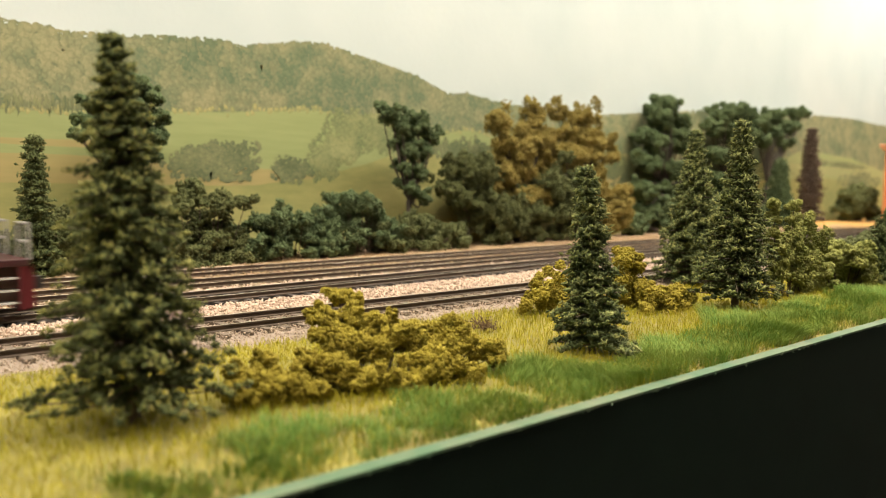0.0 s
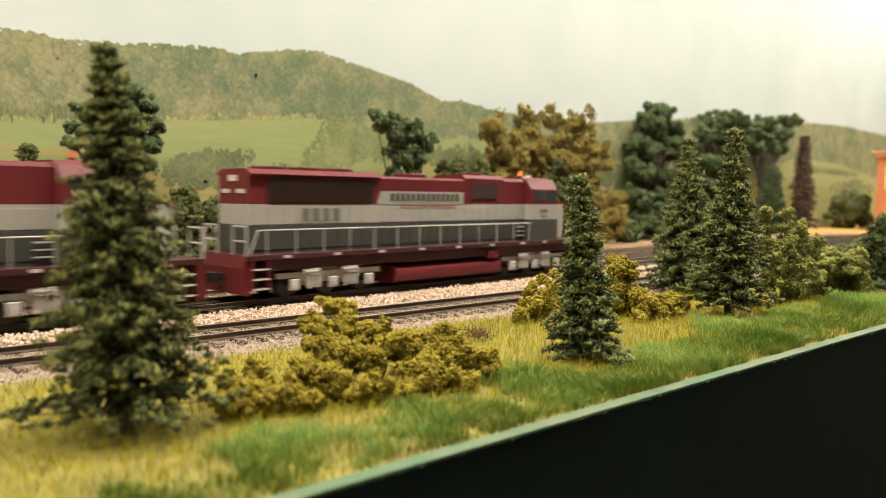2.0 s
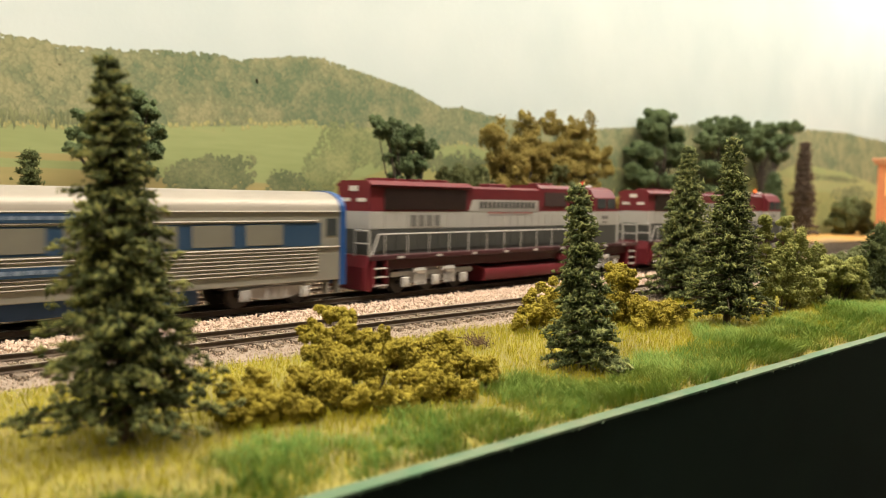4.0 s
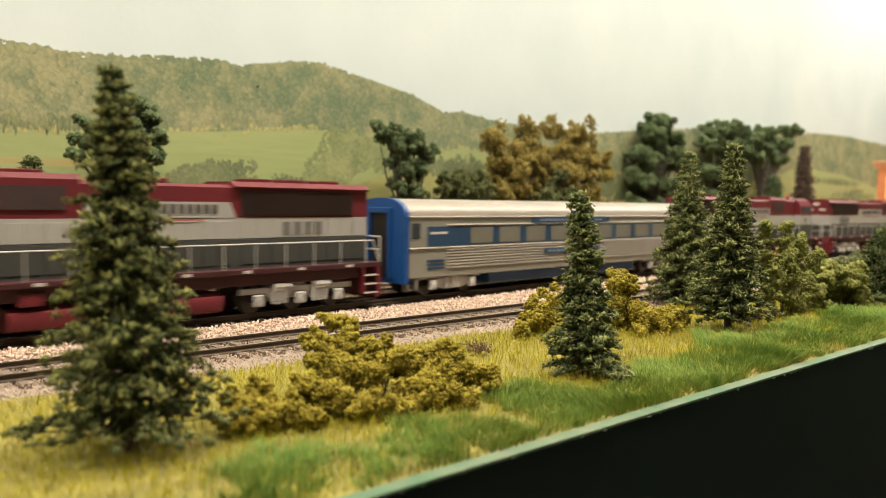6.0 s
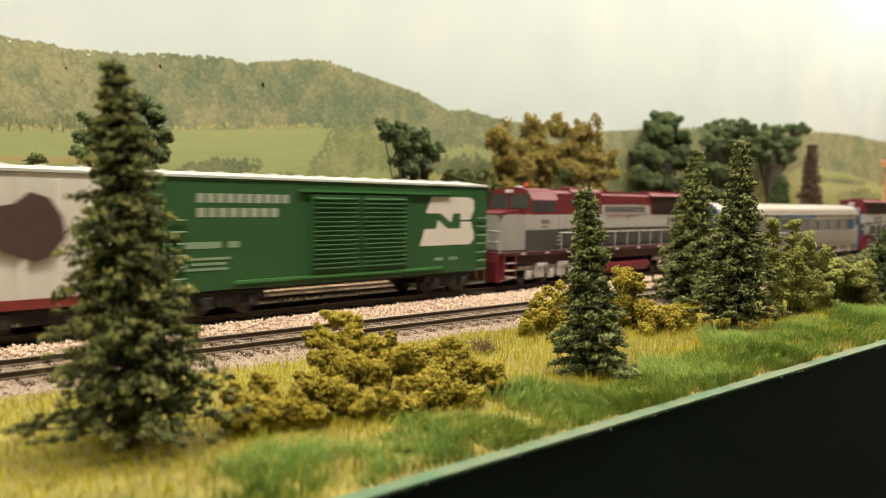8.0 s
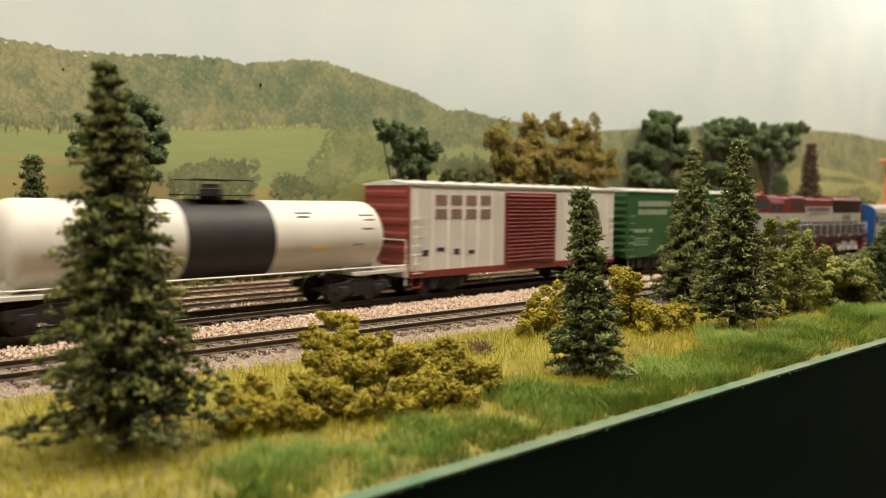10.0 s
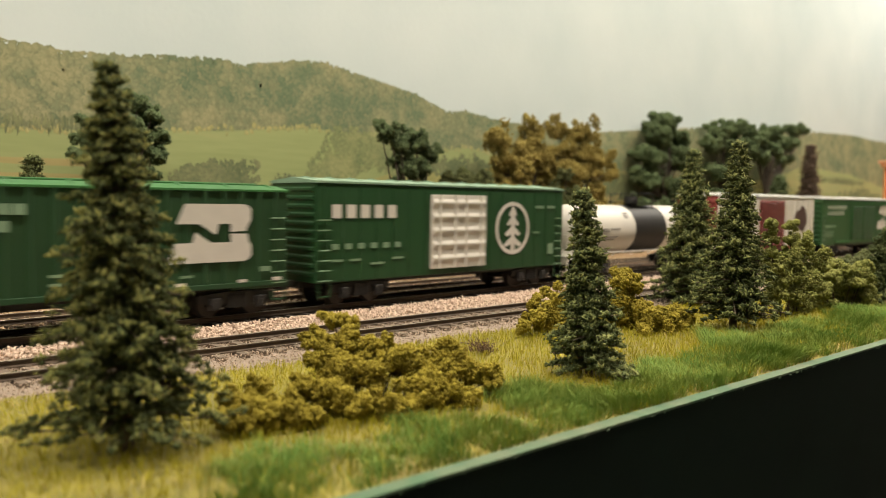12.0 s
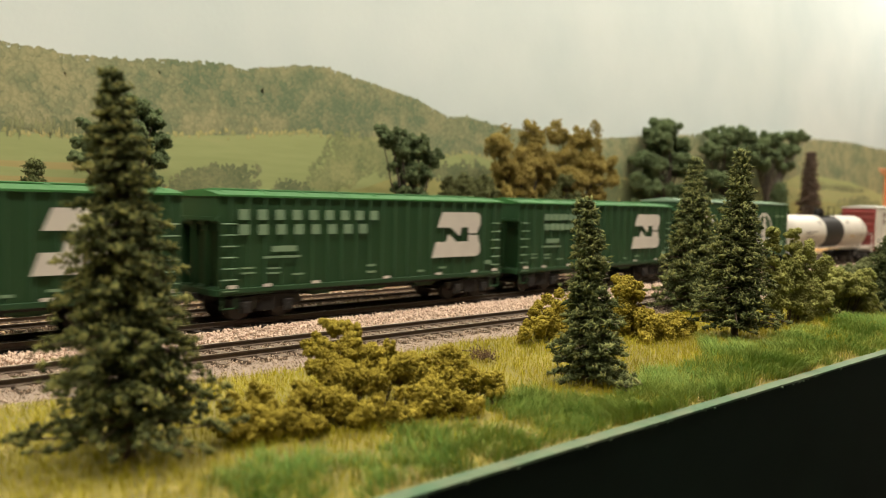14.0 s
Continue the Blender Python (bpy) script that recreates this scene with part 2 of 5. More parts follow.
def print_mat(name, dark, mid, light, scale, along_x=0.75, crowns=1.0):
    """Printed foliage: crowns with shaded gaps, patches of warmer and greener woods."""
    m = bpy.data.materials.new(name)
    m.use_nodes = True
    N, L = m.node_tree.nodes, m.node_tree.links
    b = N["Principled BSDF"]
    b.inputs["Roughness"].default_value, b.inputs["Specular IOR Level"].default_value = 0.6, 0.2
    co = N.new("ShaderNodeTexCoord")
    mp = N.new("ShaderNodeMapping")
    mp.inputs["Scale"].default_value = (along_x, 1.0, 1.0)
    L.new(co.outputs["Object"], mp.inputs["Vector"])
    total = None
    for kind, sc, weight in (("v", scale, -0.50 * crowns), ("v", scale * 0.45, -0.40 * crowns), ("n", scale * 0.5, 0.6), ("n", scale * 0.10, 1.2), ("n", scale * 4, 0.5)):
        if kind == "v":
            t = N.new("ShaderNodeTexVoronoi")
            t.inputs["Scale"].default_value = sc
            out = t.outputs["Distance"]
        else:
            t = N.new("ShaderNodeTexNoise")
            t.inputs["Scale"].default_value, t.inputs["Detail"].default_value = sc, 5
            out = t.outputs["Fac"]
        L.new(mp.outputs["Vector"], t.inputs["Vector"])
        ma = N.new("ShaderNodeMath")
        ma.operation = "MULTIPLY_ADD"
        ma.inputs[1].default_value = weight
        ma.inputs[2].default_value = 0.0
        L.new(out, ma.inputs[0])
        if total:
            L.new(total, ma.inputs[2])
        total = ma.outputs[0]
    mr = N.new("ShaderNodeMapRange")
    mr.inputs["From Min"].default_value, mr.inputs["From Max"].default_value = 0.75 - 0.40 * crowns, 1.55 - 0.40 * crowns
    L.new(total, mr.inputs["Value"])
    cr = N.new("ShaderNodeValToRGB")
    cr.color_ramp.elements[0].color, cr.color_ramp.elements[1].color = (*dark, 1), (*light, 1)
    cr.color_ramp.elements.new(0.5).color = (*mid, 1)
    L.new(mr.outputs["Result"], cr.inputs["Fac"])
    L.new(cr.outputs["Color"], b.inputs["Base Color"])
    MATS[name] = m
    return m


def printed_sheet(name, low, high, depth, material, backdrop, label, step=0.004, x0=-2.7, x1=2.7):
    V, F = [], []
    xs = np.arange(x0, x1, step)
    for x in xs:
        V += [(x, BACK - depth, low(x)), (x, BACK - depth, high(x))]
    for i in range(len(xs) - 1):
        F += [(2 * i, 2 * i + 2, 2 * i + 3), (2 * i, 2 * i + 3, 2 * i + 1)]
    ob = new(name, tri_mesh(name, V, F, material))
    ob.parent = backdrop
    ob["label"] = label
    return ob


def canopy_mat(name, dark, light):
    """Printed tree crowns: each crown its own tone, in patches of warmer and greener wood."""
    m = bpy.data.materials.new(name)
    m.use_nodes = True
    N, L = m.node_tree.nodes, m.node_tree.links
    b = N["Principled BSDF"]
    b.inputs["Roughness"].default_value, b.inputs["Specular IOR Level"].default_value = 0.6, 0.2
    co = N.new("ShaderNodeTexCoord")
    total = N.new("ShaderNodeNewGeometry").outputs["Random Per Island"]
    weight = 0.5
    for sc, k in ((9, 2.0), (45, 2.0), (300, 0.4)):
        t = N.new("ShaderNodeTexNoise")
        t.inputs["Scale"].default_value, t.inputs["Detail"].default_value = sc, 4
        L.new(co.outputs["Object"], t.inputs["Vector"])
        ma = N.new("ShaderNodeMath")
        ma.operation = "MULTIPLY"
        ma.inputs[1].default_value = weight
        L.new(total, ma.inputs[0])
        md = N.new("ShaderNodeMath")
        md.operation = "MULTIPLY_ADD"
        md.inputs[1].default_value = k
        L.new(t.outputs["Fac"], md.inputs[0])
        L.new(ma.outputs[0], md.inputs[2])
        total, weight = md.outputs[0], 1.0
    mr = N.new("ShaderNodeMapRange")
    mr.inputs["From Min"].default_value, mr.inputs["From Max"].default_value = 2.0, 2.9
    L.new(total, mr.inputs["Value"])
    mix = N.new("ShaderNodeMix")
    mix.data_type = "RGBA"
    mix.inputs["A"].default_value, mix.inputs["B"].default_value = (*dark, 1), (*light, 1)
    L.new(mr.outputs["Result"], mix.inputs["Factor"])
    L.new(mix.outputs["Result"], b.inputs["Base Color"])
    return m


def printed_crowns(name, spots, depth, span, tones, backdrop, label, seed):
    """Printed tree crowns: ragged flat discs with a paler upper side, the lower ones in front."""
    spots = sorted(spots, key=lambda s: -s[1])
    for layer, (size, shift, material) in enumerate(((1.0, 0.0, tones[0]), (0.62, 0.30, tones[1]))):
        rng = np.random.default_rng(seed + layer)
        V, F = [], []
        for i, (x, z, rx, rz) in enumerate(spots):
            y = BACK - depth - 8e-8 * round(span / 8e-8 * (i + 60 * layer) / len(spots))
            n = 9
            a = np.arange(n) * math.tau / n
            k = size * np.clip(1 + 0.26 * rng.normal(size=n), 0.55, 1.5)
            c = len(V)
            V.append((x - shift * 0.5 * rx, y, z + shift * rz))
            V += [(x - shift * 0.5 * rx + rx * u * math.cos(t), y, z + shift * rz + rz * u * math.sin(t)) for u, t in zip(k, a)]
            F += [(c, c + 1 + (j + 1) % n, c + 1 + j) for j in range(n)]
        ob = new(name, tri_mesh(name, V, F, material))
        ob.parent = backdrop
        tagged(ob, label, kind="stuff")


SLOPE = [(-2.7, .046), (.2, .043), (.29, .044), (.34, .050), (.383, .060), (.411, .068), (.45, .074), (.50, .068), (.6, .05), (.8, .048), (1.1, .055), (1.3, .07), (1.7, .06), (2.7, .05)]


def build_backdrop():
    rng = np.random.default_rng(11)
    bm = bmesh.new()
    box(bm, -2.7, 2.7, BACK, BACK + 0.004, -0.03, 0.75)
    backdrop = part("backdrop", bm, mat("backdrop_sky", (0.48, 0.55, 0.545), (0.57, 0.62, 0.605), 9, 0.55, bump=0.25, bscale=220, spec=0.25), None, unit=1)
    tagged(backdrop, "printed landscape backdrop of hazy wooded hills under pale sky", "backdrop", kind="structure")
    ragged = lambda x, k, s: k * noise.fractal((x * s, 0.3, 0.7), 0.8, 2.0, 5)
    hill = print_mat("printed_hill", (0.16, 0.18, 0.10), (0.21, 0.22, 0.12), (0.29, 0.28, 0.15), 300)
    printed_sheet("printed_hill", lambda x: -0.02, lambda x: along(RIDGE, x) + ragged(x, 0.0016, 60) - 0.002, 0.00001, hill, backdrop, "hazy olive wooded hill in print", 0.002)
    # the canopy of the hill, crown by crown
    woods = (canopy_mat("printed_canopy", (0.12, 0.16, 0.09), (0.27, 0.26, 0.14)), canopy_mat("printed_canopy_light", (0.15, 0.19, 0.105), (0.325, 0.305, 0.165)))
    spots = []
    for k in range(9500):
        x = rng.uniform(0.08, 0.85) if k < 7600 else rng.uniform(0.85, 1.95)
        big = 1 + 1.6 * max(0, x - 0.45)
        r = rng.uniform(0.0011, 0.0029) * big
        top, low = along(RIDGE, x) - 0.8 * r, along(MEADOW, x) - 0.002
        spots.append((x, low + (top - low) * rng.random(), r, r * 1.1))
    for k in range(900):
        x = rng.uniform(0.08, 1.9)
        r = rng.uniform(0.0008, 0.0018) * (1 + 1.2 * max(0, x - 0.45))
        spots.append((x, along(RIDGE, x) - 0.5 * r - 0.0008, r * 1.2, r))
    printed_crowns("printed_woods", spots, 0.00003, 0.00016, woods, backdrop, "printed canopy of hazy olive woods", 5)
    field = print_mat("printed_field", (0.23, 0.28, 0.11), (0.31, 0.345, 0.15), (0.42, 0.37, 0.18), 70, 0.10, 0.0)
    printed_sheet("printed_field", lambda x: -0.02, lambda x: along(MEADOW, x) + ragged(x, 0.001, 25), 0.00022, field, backdrop, "light green meadow in print")
    tan = print_mat("printed_tan", (0.32, 0.29, 0.12), (0.40, 0.32, 0.14), (0.44, 0.36, 0.17), 90, 0.10, 0.0)
    printed_sheet("printed_stubble", lambda x: 0.066 + 0.0016 * math.sin(x * 30), lambda x: 0.0695 + 0.0016 * math.sin(x * 24 + 1) + ragged(x, 0.0008, 12), 0.00024, tan, backdrop, "tan stubble field in print", x0=0.05, x1=0.21)
    printed_sheet("printed_stubble", lambda x: -0.02, lambda x: 0.058 + 0.003 * math.sin(x * 11 + 1) + ragged(x, 0.0015, 12), 0.00024, tan, backdrop, "tan stubble field in print")
    slope = print_mat("printed_slope", (0.20, 0.23, 0.085), (0.32, 0.31, 0.12), (0.43, 0.38, 0.155), 70, 0.3, 0.15)
    printed_sheet("printed_slope", lambda x: -0.02, lambda x: along(SLOPE, x) + ragged(x, 0.0012, 14), 0.00026, slope, backdrop, "olive grass slope in print")
    # the sunlit scrub along the foot of the woods
    spots = []
    for k in range(420):
        x = rng.uniform(0.1, 1.0)
        r = rng.uniform(0.0007, 0.0017) * (1 + 0.8 * max(0, x - 0.5))
        spots.append((x, along(MEADOW, x) + rng.uniform(-0.0025, 0.0035) * (0.4 + max(0, noise.noise((x * 20, 0, 3)) * 2)), r, r * 1.2))
    bright = (canopy_mat("printed_foot_scrub", (0.24, 0.26, 0.11), (0.37, 0.33, 0.14)), canopy_mat("printed_foot_scrub_light", (0.31, 0.31, 0.13), (0.47, 0.40, 0.17)))
    printed_crowns("printed_foot_scrub", spots, 0.00028, 0.00003, bright, backdrop, "printed sunlit yellow-green scrub", 6)
    # dark straight stems at the edge of the wood
    spots = [(x, along(MEADOW, x) + rng.uniform(0.001, 0.006), 0.0007, rng.uniform(0.002, 0.0045)) for x in rng.uniform(0.1, 0.20, 130)]
    # hedges, hazy field trees and scrub
    groups = ((0.262, 0.060, 0.036, 0.015, 260, 0), (0.245, 0.056, 0.022, 0.011, 110, 0), (0.318, 0.055, 0.018, 0.010, 110, 0), (0.345, 0.060, 0.020, 0.014, 110, 1), (0.372, 0.088, 0.026, 0.017, 190, 1), (0.362, 0.072, 0.030, 0.013, 150, 1),
              (0.400, 0.086, 0.020, 0.020, 170, 1), (0.425, 0.080, 0.02, 0.016, 120, 1), (0.50, 0.075, 0.05, 0.014, 200, 0), (0.75, 0.065, 0.12, 0.018, 300, 0), (1.0, 0.07, 0.15, 0.02, 200, 0), (1.55, 0.065, 0.12, 0.02, 160, 0), (1.47, 0.092, 0.16, 0.004, 60, 0))
    scrub = ((canopy_mat("printed_scrub", (0.11, 0.135, 0.07), (0.215, 0.225, 0.115)), canopy_mat("printed_scrub_light", (0.135, 0.16, 0.08), (0.265, 0.27, 0.13))),
             (canopy_mat("printed_field_tree", (0.145, 0.18, 0.08), (0.26, 0.27, 0.12)), canopy_mat("printed_field_tree_light", (0.19, 0.22, 0.10), (0.33, 0.33, 0.15))))
    for which, label in ((1, "printed pale green field trees"), (0, "printed grey-green hedgerow scrub")):
        own = spots if which == 0 else []
        for cx, cz, wx, wz, n, kind in groups:
            for k in range(n * 3 if kind == which else 0):
                r = rng.uniform(0.0007, 0.0024) * (1 + 0.9 * max(0, cx - 0.5))
                a, q = rng.uniform(0, math.tau), min(abs(rng.normal()) * 0.52, 0.85)
                q *= 1 + 0.5 * noise.noise((cx * 50 + 2 * math.cos(a), cz * 50 + 2 * math.sin(a), 4))
                own.append((cx + wx * q * math.cos(a), cz + wz * 0.95 * q * math.sin(a), r, r))
        printed_crowns("printed_scrub", own, 0.00033 + 0.00008 * (1 - which), 0.00006, scrub[which], backdrop, label, 8 + which)


# ---- foliage ----
def foliage_mat(name, c1, c2):
    return mat(name, c1, c2, 420, 0.85, island=0.55, spec=0.15)


def clump_points(lobes, per, rng, sub=9):
    """Points of a crown: lobes (x, y, z, r) carry smaller knobs of uneven size, and these the bits."""
    P = []
    for x, y, z, r in lobes:
        d = rng.normal(size=(sub, 3))
        d /= np.linalg.norm(d, axis=1)[:, None]
        d[:, 2] = d[:, 2] * 0.8 + 0.12
        for c in d * r * rng.uniform(0.6, 1.08, (sub, 1)) + (x, y, z):
            k = rng.normal(size=(per, 3))
            k /= np.linalg.norm(k, axis=1)[:, None]
            P.append(c + k * (r * rng.uniform(0.22, 0.42)) * rng.uniform(0.45, 1.15, (per, 1)))
        k = np.clip(rng.normal(size=(per * 2, 3)), -1.6, 1.6) * r * 0.33
        P.append(k + (x, y, z))
    return np.concatenate(P)


def bush(name, label, lobes, bit, per, material, seed, category="bush", group="", sub=9):
    rng = np.random.default_rng(seed)
    cx, cy = np.mean([l[0] for l in lobes]), np.mean([l[1] for l in lobes])
    root = thing(name, label, category, group, (cx, cy, -0.005))
    off = np.array((cx, cy, -0.005))
    P = clump_points(lobes, per, rng, sub) - off
    P = P[P[:, 2] > -0.0005]
    V, F = scatter(P, rng.uniform(0.6, 1.4, len(P)) * bit, rng, jitter=0.35)
    ob = new("crown", tri_mesh("crown", V, F, material))
    ob.parent = root
    bm = bmesh.new()
    for l in lobes:
        p = Vector(l[:3]) - Vector(off)
        rod(bm, (0.55 * p.x, 0.55 * p.y, -0.001), p, bit * 0.42, 6, bit * 0.2)
    part("stem", bm, mat("twig_bark", (0.10, 0.07, 0.04), (0.06, 0.04, 0.03), 600, 0.9, bump=0.5), root, unit=1)
    return root


def conifer(name, label, base, height, radius, tiers, bit, material, seed, bare=0.06, lean=(0, 0), taper=0.85, group="conifers", tufts=1.0, blunt=0.05, tip=None, lumpy=0.10):
    """A model spruce: a bare stem, tiers of drooping boughs and tufts of flock on them."""
    rng = np.random.default_rng(seed)
    root = thing(name, label, "tree", group, base)
    bm = bmesh.new()
    top = (lean[0], lean[1], height * 0.97)
    mid = (lean[0] * 0.25, lean[1] * 0.25, height * 0.5)
    rod(bm, (0, 0, -0.002), mid, height * 0.022, 8, height * 0.014)
    rod(bm, mid, top, height * 0.014, 8, height * 0.004)
    bark = mat("spruce_bark", (0.13, 0.095, 0.06), (0.07, 0.05, 0.035), 500, 0.9, bump=0.6)
    part("trunk", bm, bark, root, unit=1)
    tw = bmesh.new()
    P, D, outer = [], [], []
    for i in range(tiers):
        s = bare + (0.985 - bare) * (i / (tiers - 1)) ** 0.92
        z = s * height
        ax = lean[0] * s * s + 0.004 * height * math.sin(9 * s + seed)
        ay = lean[1] * s * s + 0.004 * height * math.cos(7 * s + seed)
        reach = radius * ((1 - s) ** taper + blunt * min(1, (1 - s) * 12 + 0.3)) * (1 + lumpy * math.sin(i * 2.1 + seed) + 0.06 * rng.normal())
        n = max(6, int(13.5 * (1 - 0.5 * s)))
        for k in range(n):
            a = math.tau * (k + 0.5 * (i % 2)) / n + 0.25 * rng.normal()
            r = reach * rng.uniform(0.62, 1.15)
            rise = rng.uniform(-0.30, 0.02) * r * min(1, 0.35 + 2.4 * s)
            u = np.array((math.cos(a), math.sin(a), 0))
            tip_at = np.array((ax, ay, z)) + u * r + (0, 0, rise)
            rod(tw, (ax, ay, z - 0.02 * height), tip_at, bit * 0.34, 4, bit * 0.15)
            m = max(3, int(tufts * 5 * (0.35 + r / radius)))
            side = np.array((-u[1], u[0], 0))
            for j in range(m):
                f = (j + 0.75 + 0.25 * rng.random()) / m
                c = np.array((ax, ay, z)) + u * r * f + (0, 0, rise * f * f + 0.12 * r * f * (1 - f)) + side * rng.normal() * r * 0.16 * (1.1 - f * 0.6)
                q = int(13 + 5 * rng.random())
                wide = 0.7 if s < 0.2 else 1.2
                ball = rng.normal(size=(q, 3)) * (bit * wide, bit * wide, bit * 0.62 * wide)
                P.append(c + ball)
                D.append(np.tile(u - (0, 0, 0.25), (q, 1)) + 0.75 * rng.normal(size=(q, 3)))
                # higher bits of a tuft count as outer, those of low boughs less
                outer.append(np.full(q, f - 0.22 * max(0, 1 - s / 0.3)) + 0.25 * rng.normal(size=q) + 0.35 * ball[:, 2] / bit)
    P, D, outer = np.concatenate(P), np.concatenate(D), np.concatenate(outer)
    keep = P[:, 2] > 0.0004
    P, D, outer = P[keep], D[keep], outer[keep]
    D /= np.linalg.norm(D, axis=1)[:, None]
    E = np.cross(D, rng.normal(size=D.shape))
    E /= np.linalg.norm(E, axis=1)[:, None]
    frames = np.stack([D, E, np.cross(D, E)], 2)
    part("bough", tw, bark, root, unit=1)
    # yellowish tip flock, its tone also painting light on outer and upper bits
    outer_top = outer > 0.90
    for part_name, k, m, big in (("crown", ~outer_top, material, 1.0), ("fresh_tip", outer_top, tip or material, 0.9)):
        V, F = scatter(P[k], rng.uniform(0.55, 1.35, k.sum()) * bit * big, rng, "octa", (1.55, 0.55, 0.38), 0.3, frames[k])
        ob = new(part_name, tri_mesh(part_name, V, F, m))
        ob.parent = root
    return root


def leafy_tree(name, label, base, lobes, bit, per, material, seed, bark=None, sub=10):
    """A broadleaf model tree: a forked trunk and limbs that run into each lobe of its crown."""
    rng = np.random.default_rng(seed)
    root = thing(name, label, "tree", "backdrop trees", base)
    top = max(l[2] for l in lobes)
    bm = bmesh.new()
    fork = Vector((np.mean([l[0] for l in lobes]) * 0.3, 0, top * 0.35))
    rod(bm, (0, 0, -0.002), fork, top * 0.026, 8, top * 0.018)
    for l in lobes:
        mid = fork.lerp(Vector(l[:3]), 0.5) + Vector(rng.normal(size=3)) * top * 0.02
        rod(bm, fork, mid, top * 0.009, 6, top * 0.006)
        rod(bm, mid, l[:3], top * 0.006, 6, top * 0.002)
    part("trunk", bm, mat("tree_bark", (0.07, 0.055, 0.038), (0.045, 0.035, 0.026), 400, 0.9, bump=0.6), root, unit=1)
    P = clump_points(lobes, per, rng, sub)
    P = P[P[:, 2] > 0.0005]
    V, F = scatter(P, rng.uniform(0.6, 1.4, len(P)) * bit, rng, jitter=0.35)
    ob = new("crown", tri_mesh("crown", V, F, material))
    ob.parent = root
    return root


def rand_lobes(rng, n, cx, cy, cz, wx, wy, wz, r0, r1):
    out = []
    for k in range(n):
        d = rng.normal(size=3)
        d /= np.linalg.norm(d)
        q = rng.random() ** 0.5
        out.append((cx + d[0] * wx * q, cy + d[1] * wy * q, cz + d[2] * wz * q, rng.uniform(r0, r1)))
    return out


def lobed(rows):
    """Each lobe of a crown split into three uneven ones."""
    return [(x + 0.5 * r * a, y + 0.45 * r * b, z + 0.45 * r * c, r * 0.66) for x, y, z, r in rows for a, b, c in ((1, 0.2, -0.6), (-0.8, 0.7, 0.7), (0.1, -1, 0.1))]


# TIPS and TIPS2 hold painted highlights over the darker SPRUCE tones
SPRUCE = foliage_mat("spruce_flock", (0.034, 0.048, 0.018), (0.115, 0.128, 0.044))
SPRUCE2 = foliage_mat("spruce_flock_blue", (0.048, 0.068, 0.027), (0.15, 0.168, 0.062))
YELLOW = foliage_mat("yellow_green_foam", (0.17, 0.135, 0.014), (0.40, 0.325, 0.048))
OLIVE = foliage_mat("olive_foam", (0.125, 0.14, 0.035), (0.30, 0.295, 0.085))
DEEP = foliage_mat("deep_green_foam", (0.05, 0.078, 0.036), (0.13, 0.165, 0.072))
AUTUMN = foliage_mat("ochre_leaf_foam", (0.18, 0.14, 0.034), (0.31, 0.245, 0.07))
MID = foliage_mat("mid_green_foam", (0.060, 0.074, 0.028), (0.135, 0.142, 0.054))
TIPS = foliage_mat("highlit_spruce_flock", (0.11, 0.125, 0.036), (0.30, 0.285, 0.09))
RUST = foliage_mat("rusty_flock", (0.085, 0.06, 0.046), (0.15, 0.11, 0.08))
TIPS2 = foliage_mat("highlit_pale_flock", (0.135, 0.16, 0.052), (0.32, 0.325, 0.12))


# ---- tracks ----
def sweep_line(bm, fy, offset, outline, xs):
    prev = None
    for x in xs:
        ring = [bm.verts.new((x, fy(x) + offset + a, b)) for a, b in outline]
        if prev:
            n = len(ring)
            for k in range(n):
                bm.faces.new((prev[k], prev[(k + 1) % n], ring[(k + 1) % n], ring[k]))
        else:
            bm.faces.new(ring[::-1])
        prev = ring
    bm.faces.new(prev)


RAIL = [(-.0009, -.0021), (.0009, -.0021), (.0009, -.0018), (.00025, -.0015), (.00025, -.0006), (.00045, -.0004), (.00045, 0), (-.00045, 0), (-.00045, -.0004), (-.00025, -.0006), (-.00025, -.0015), (-.0009, -.0018)]


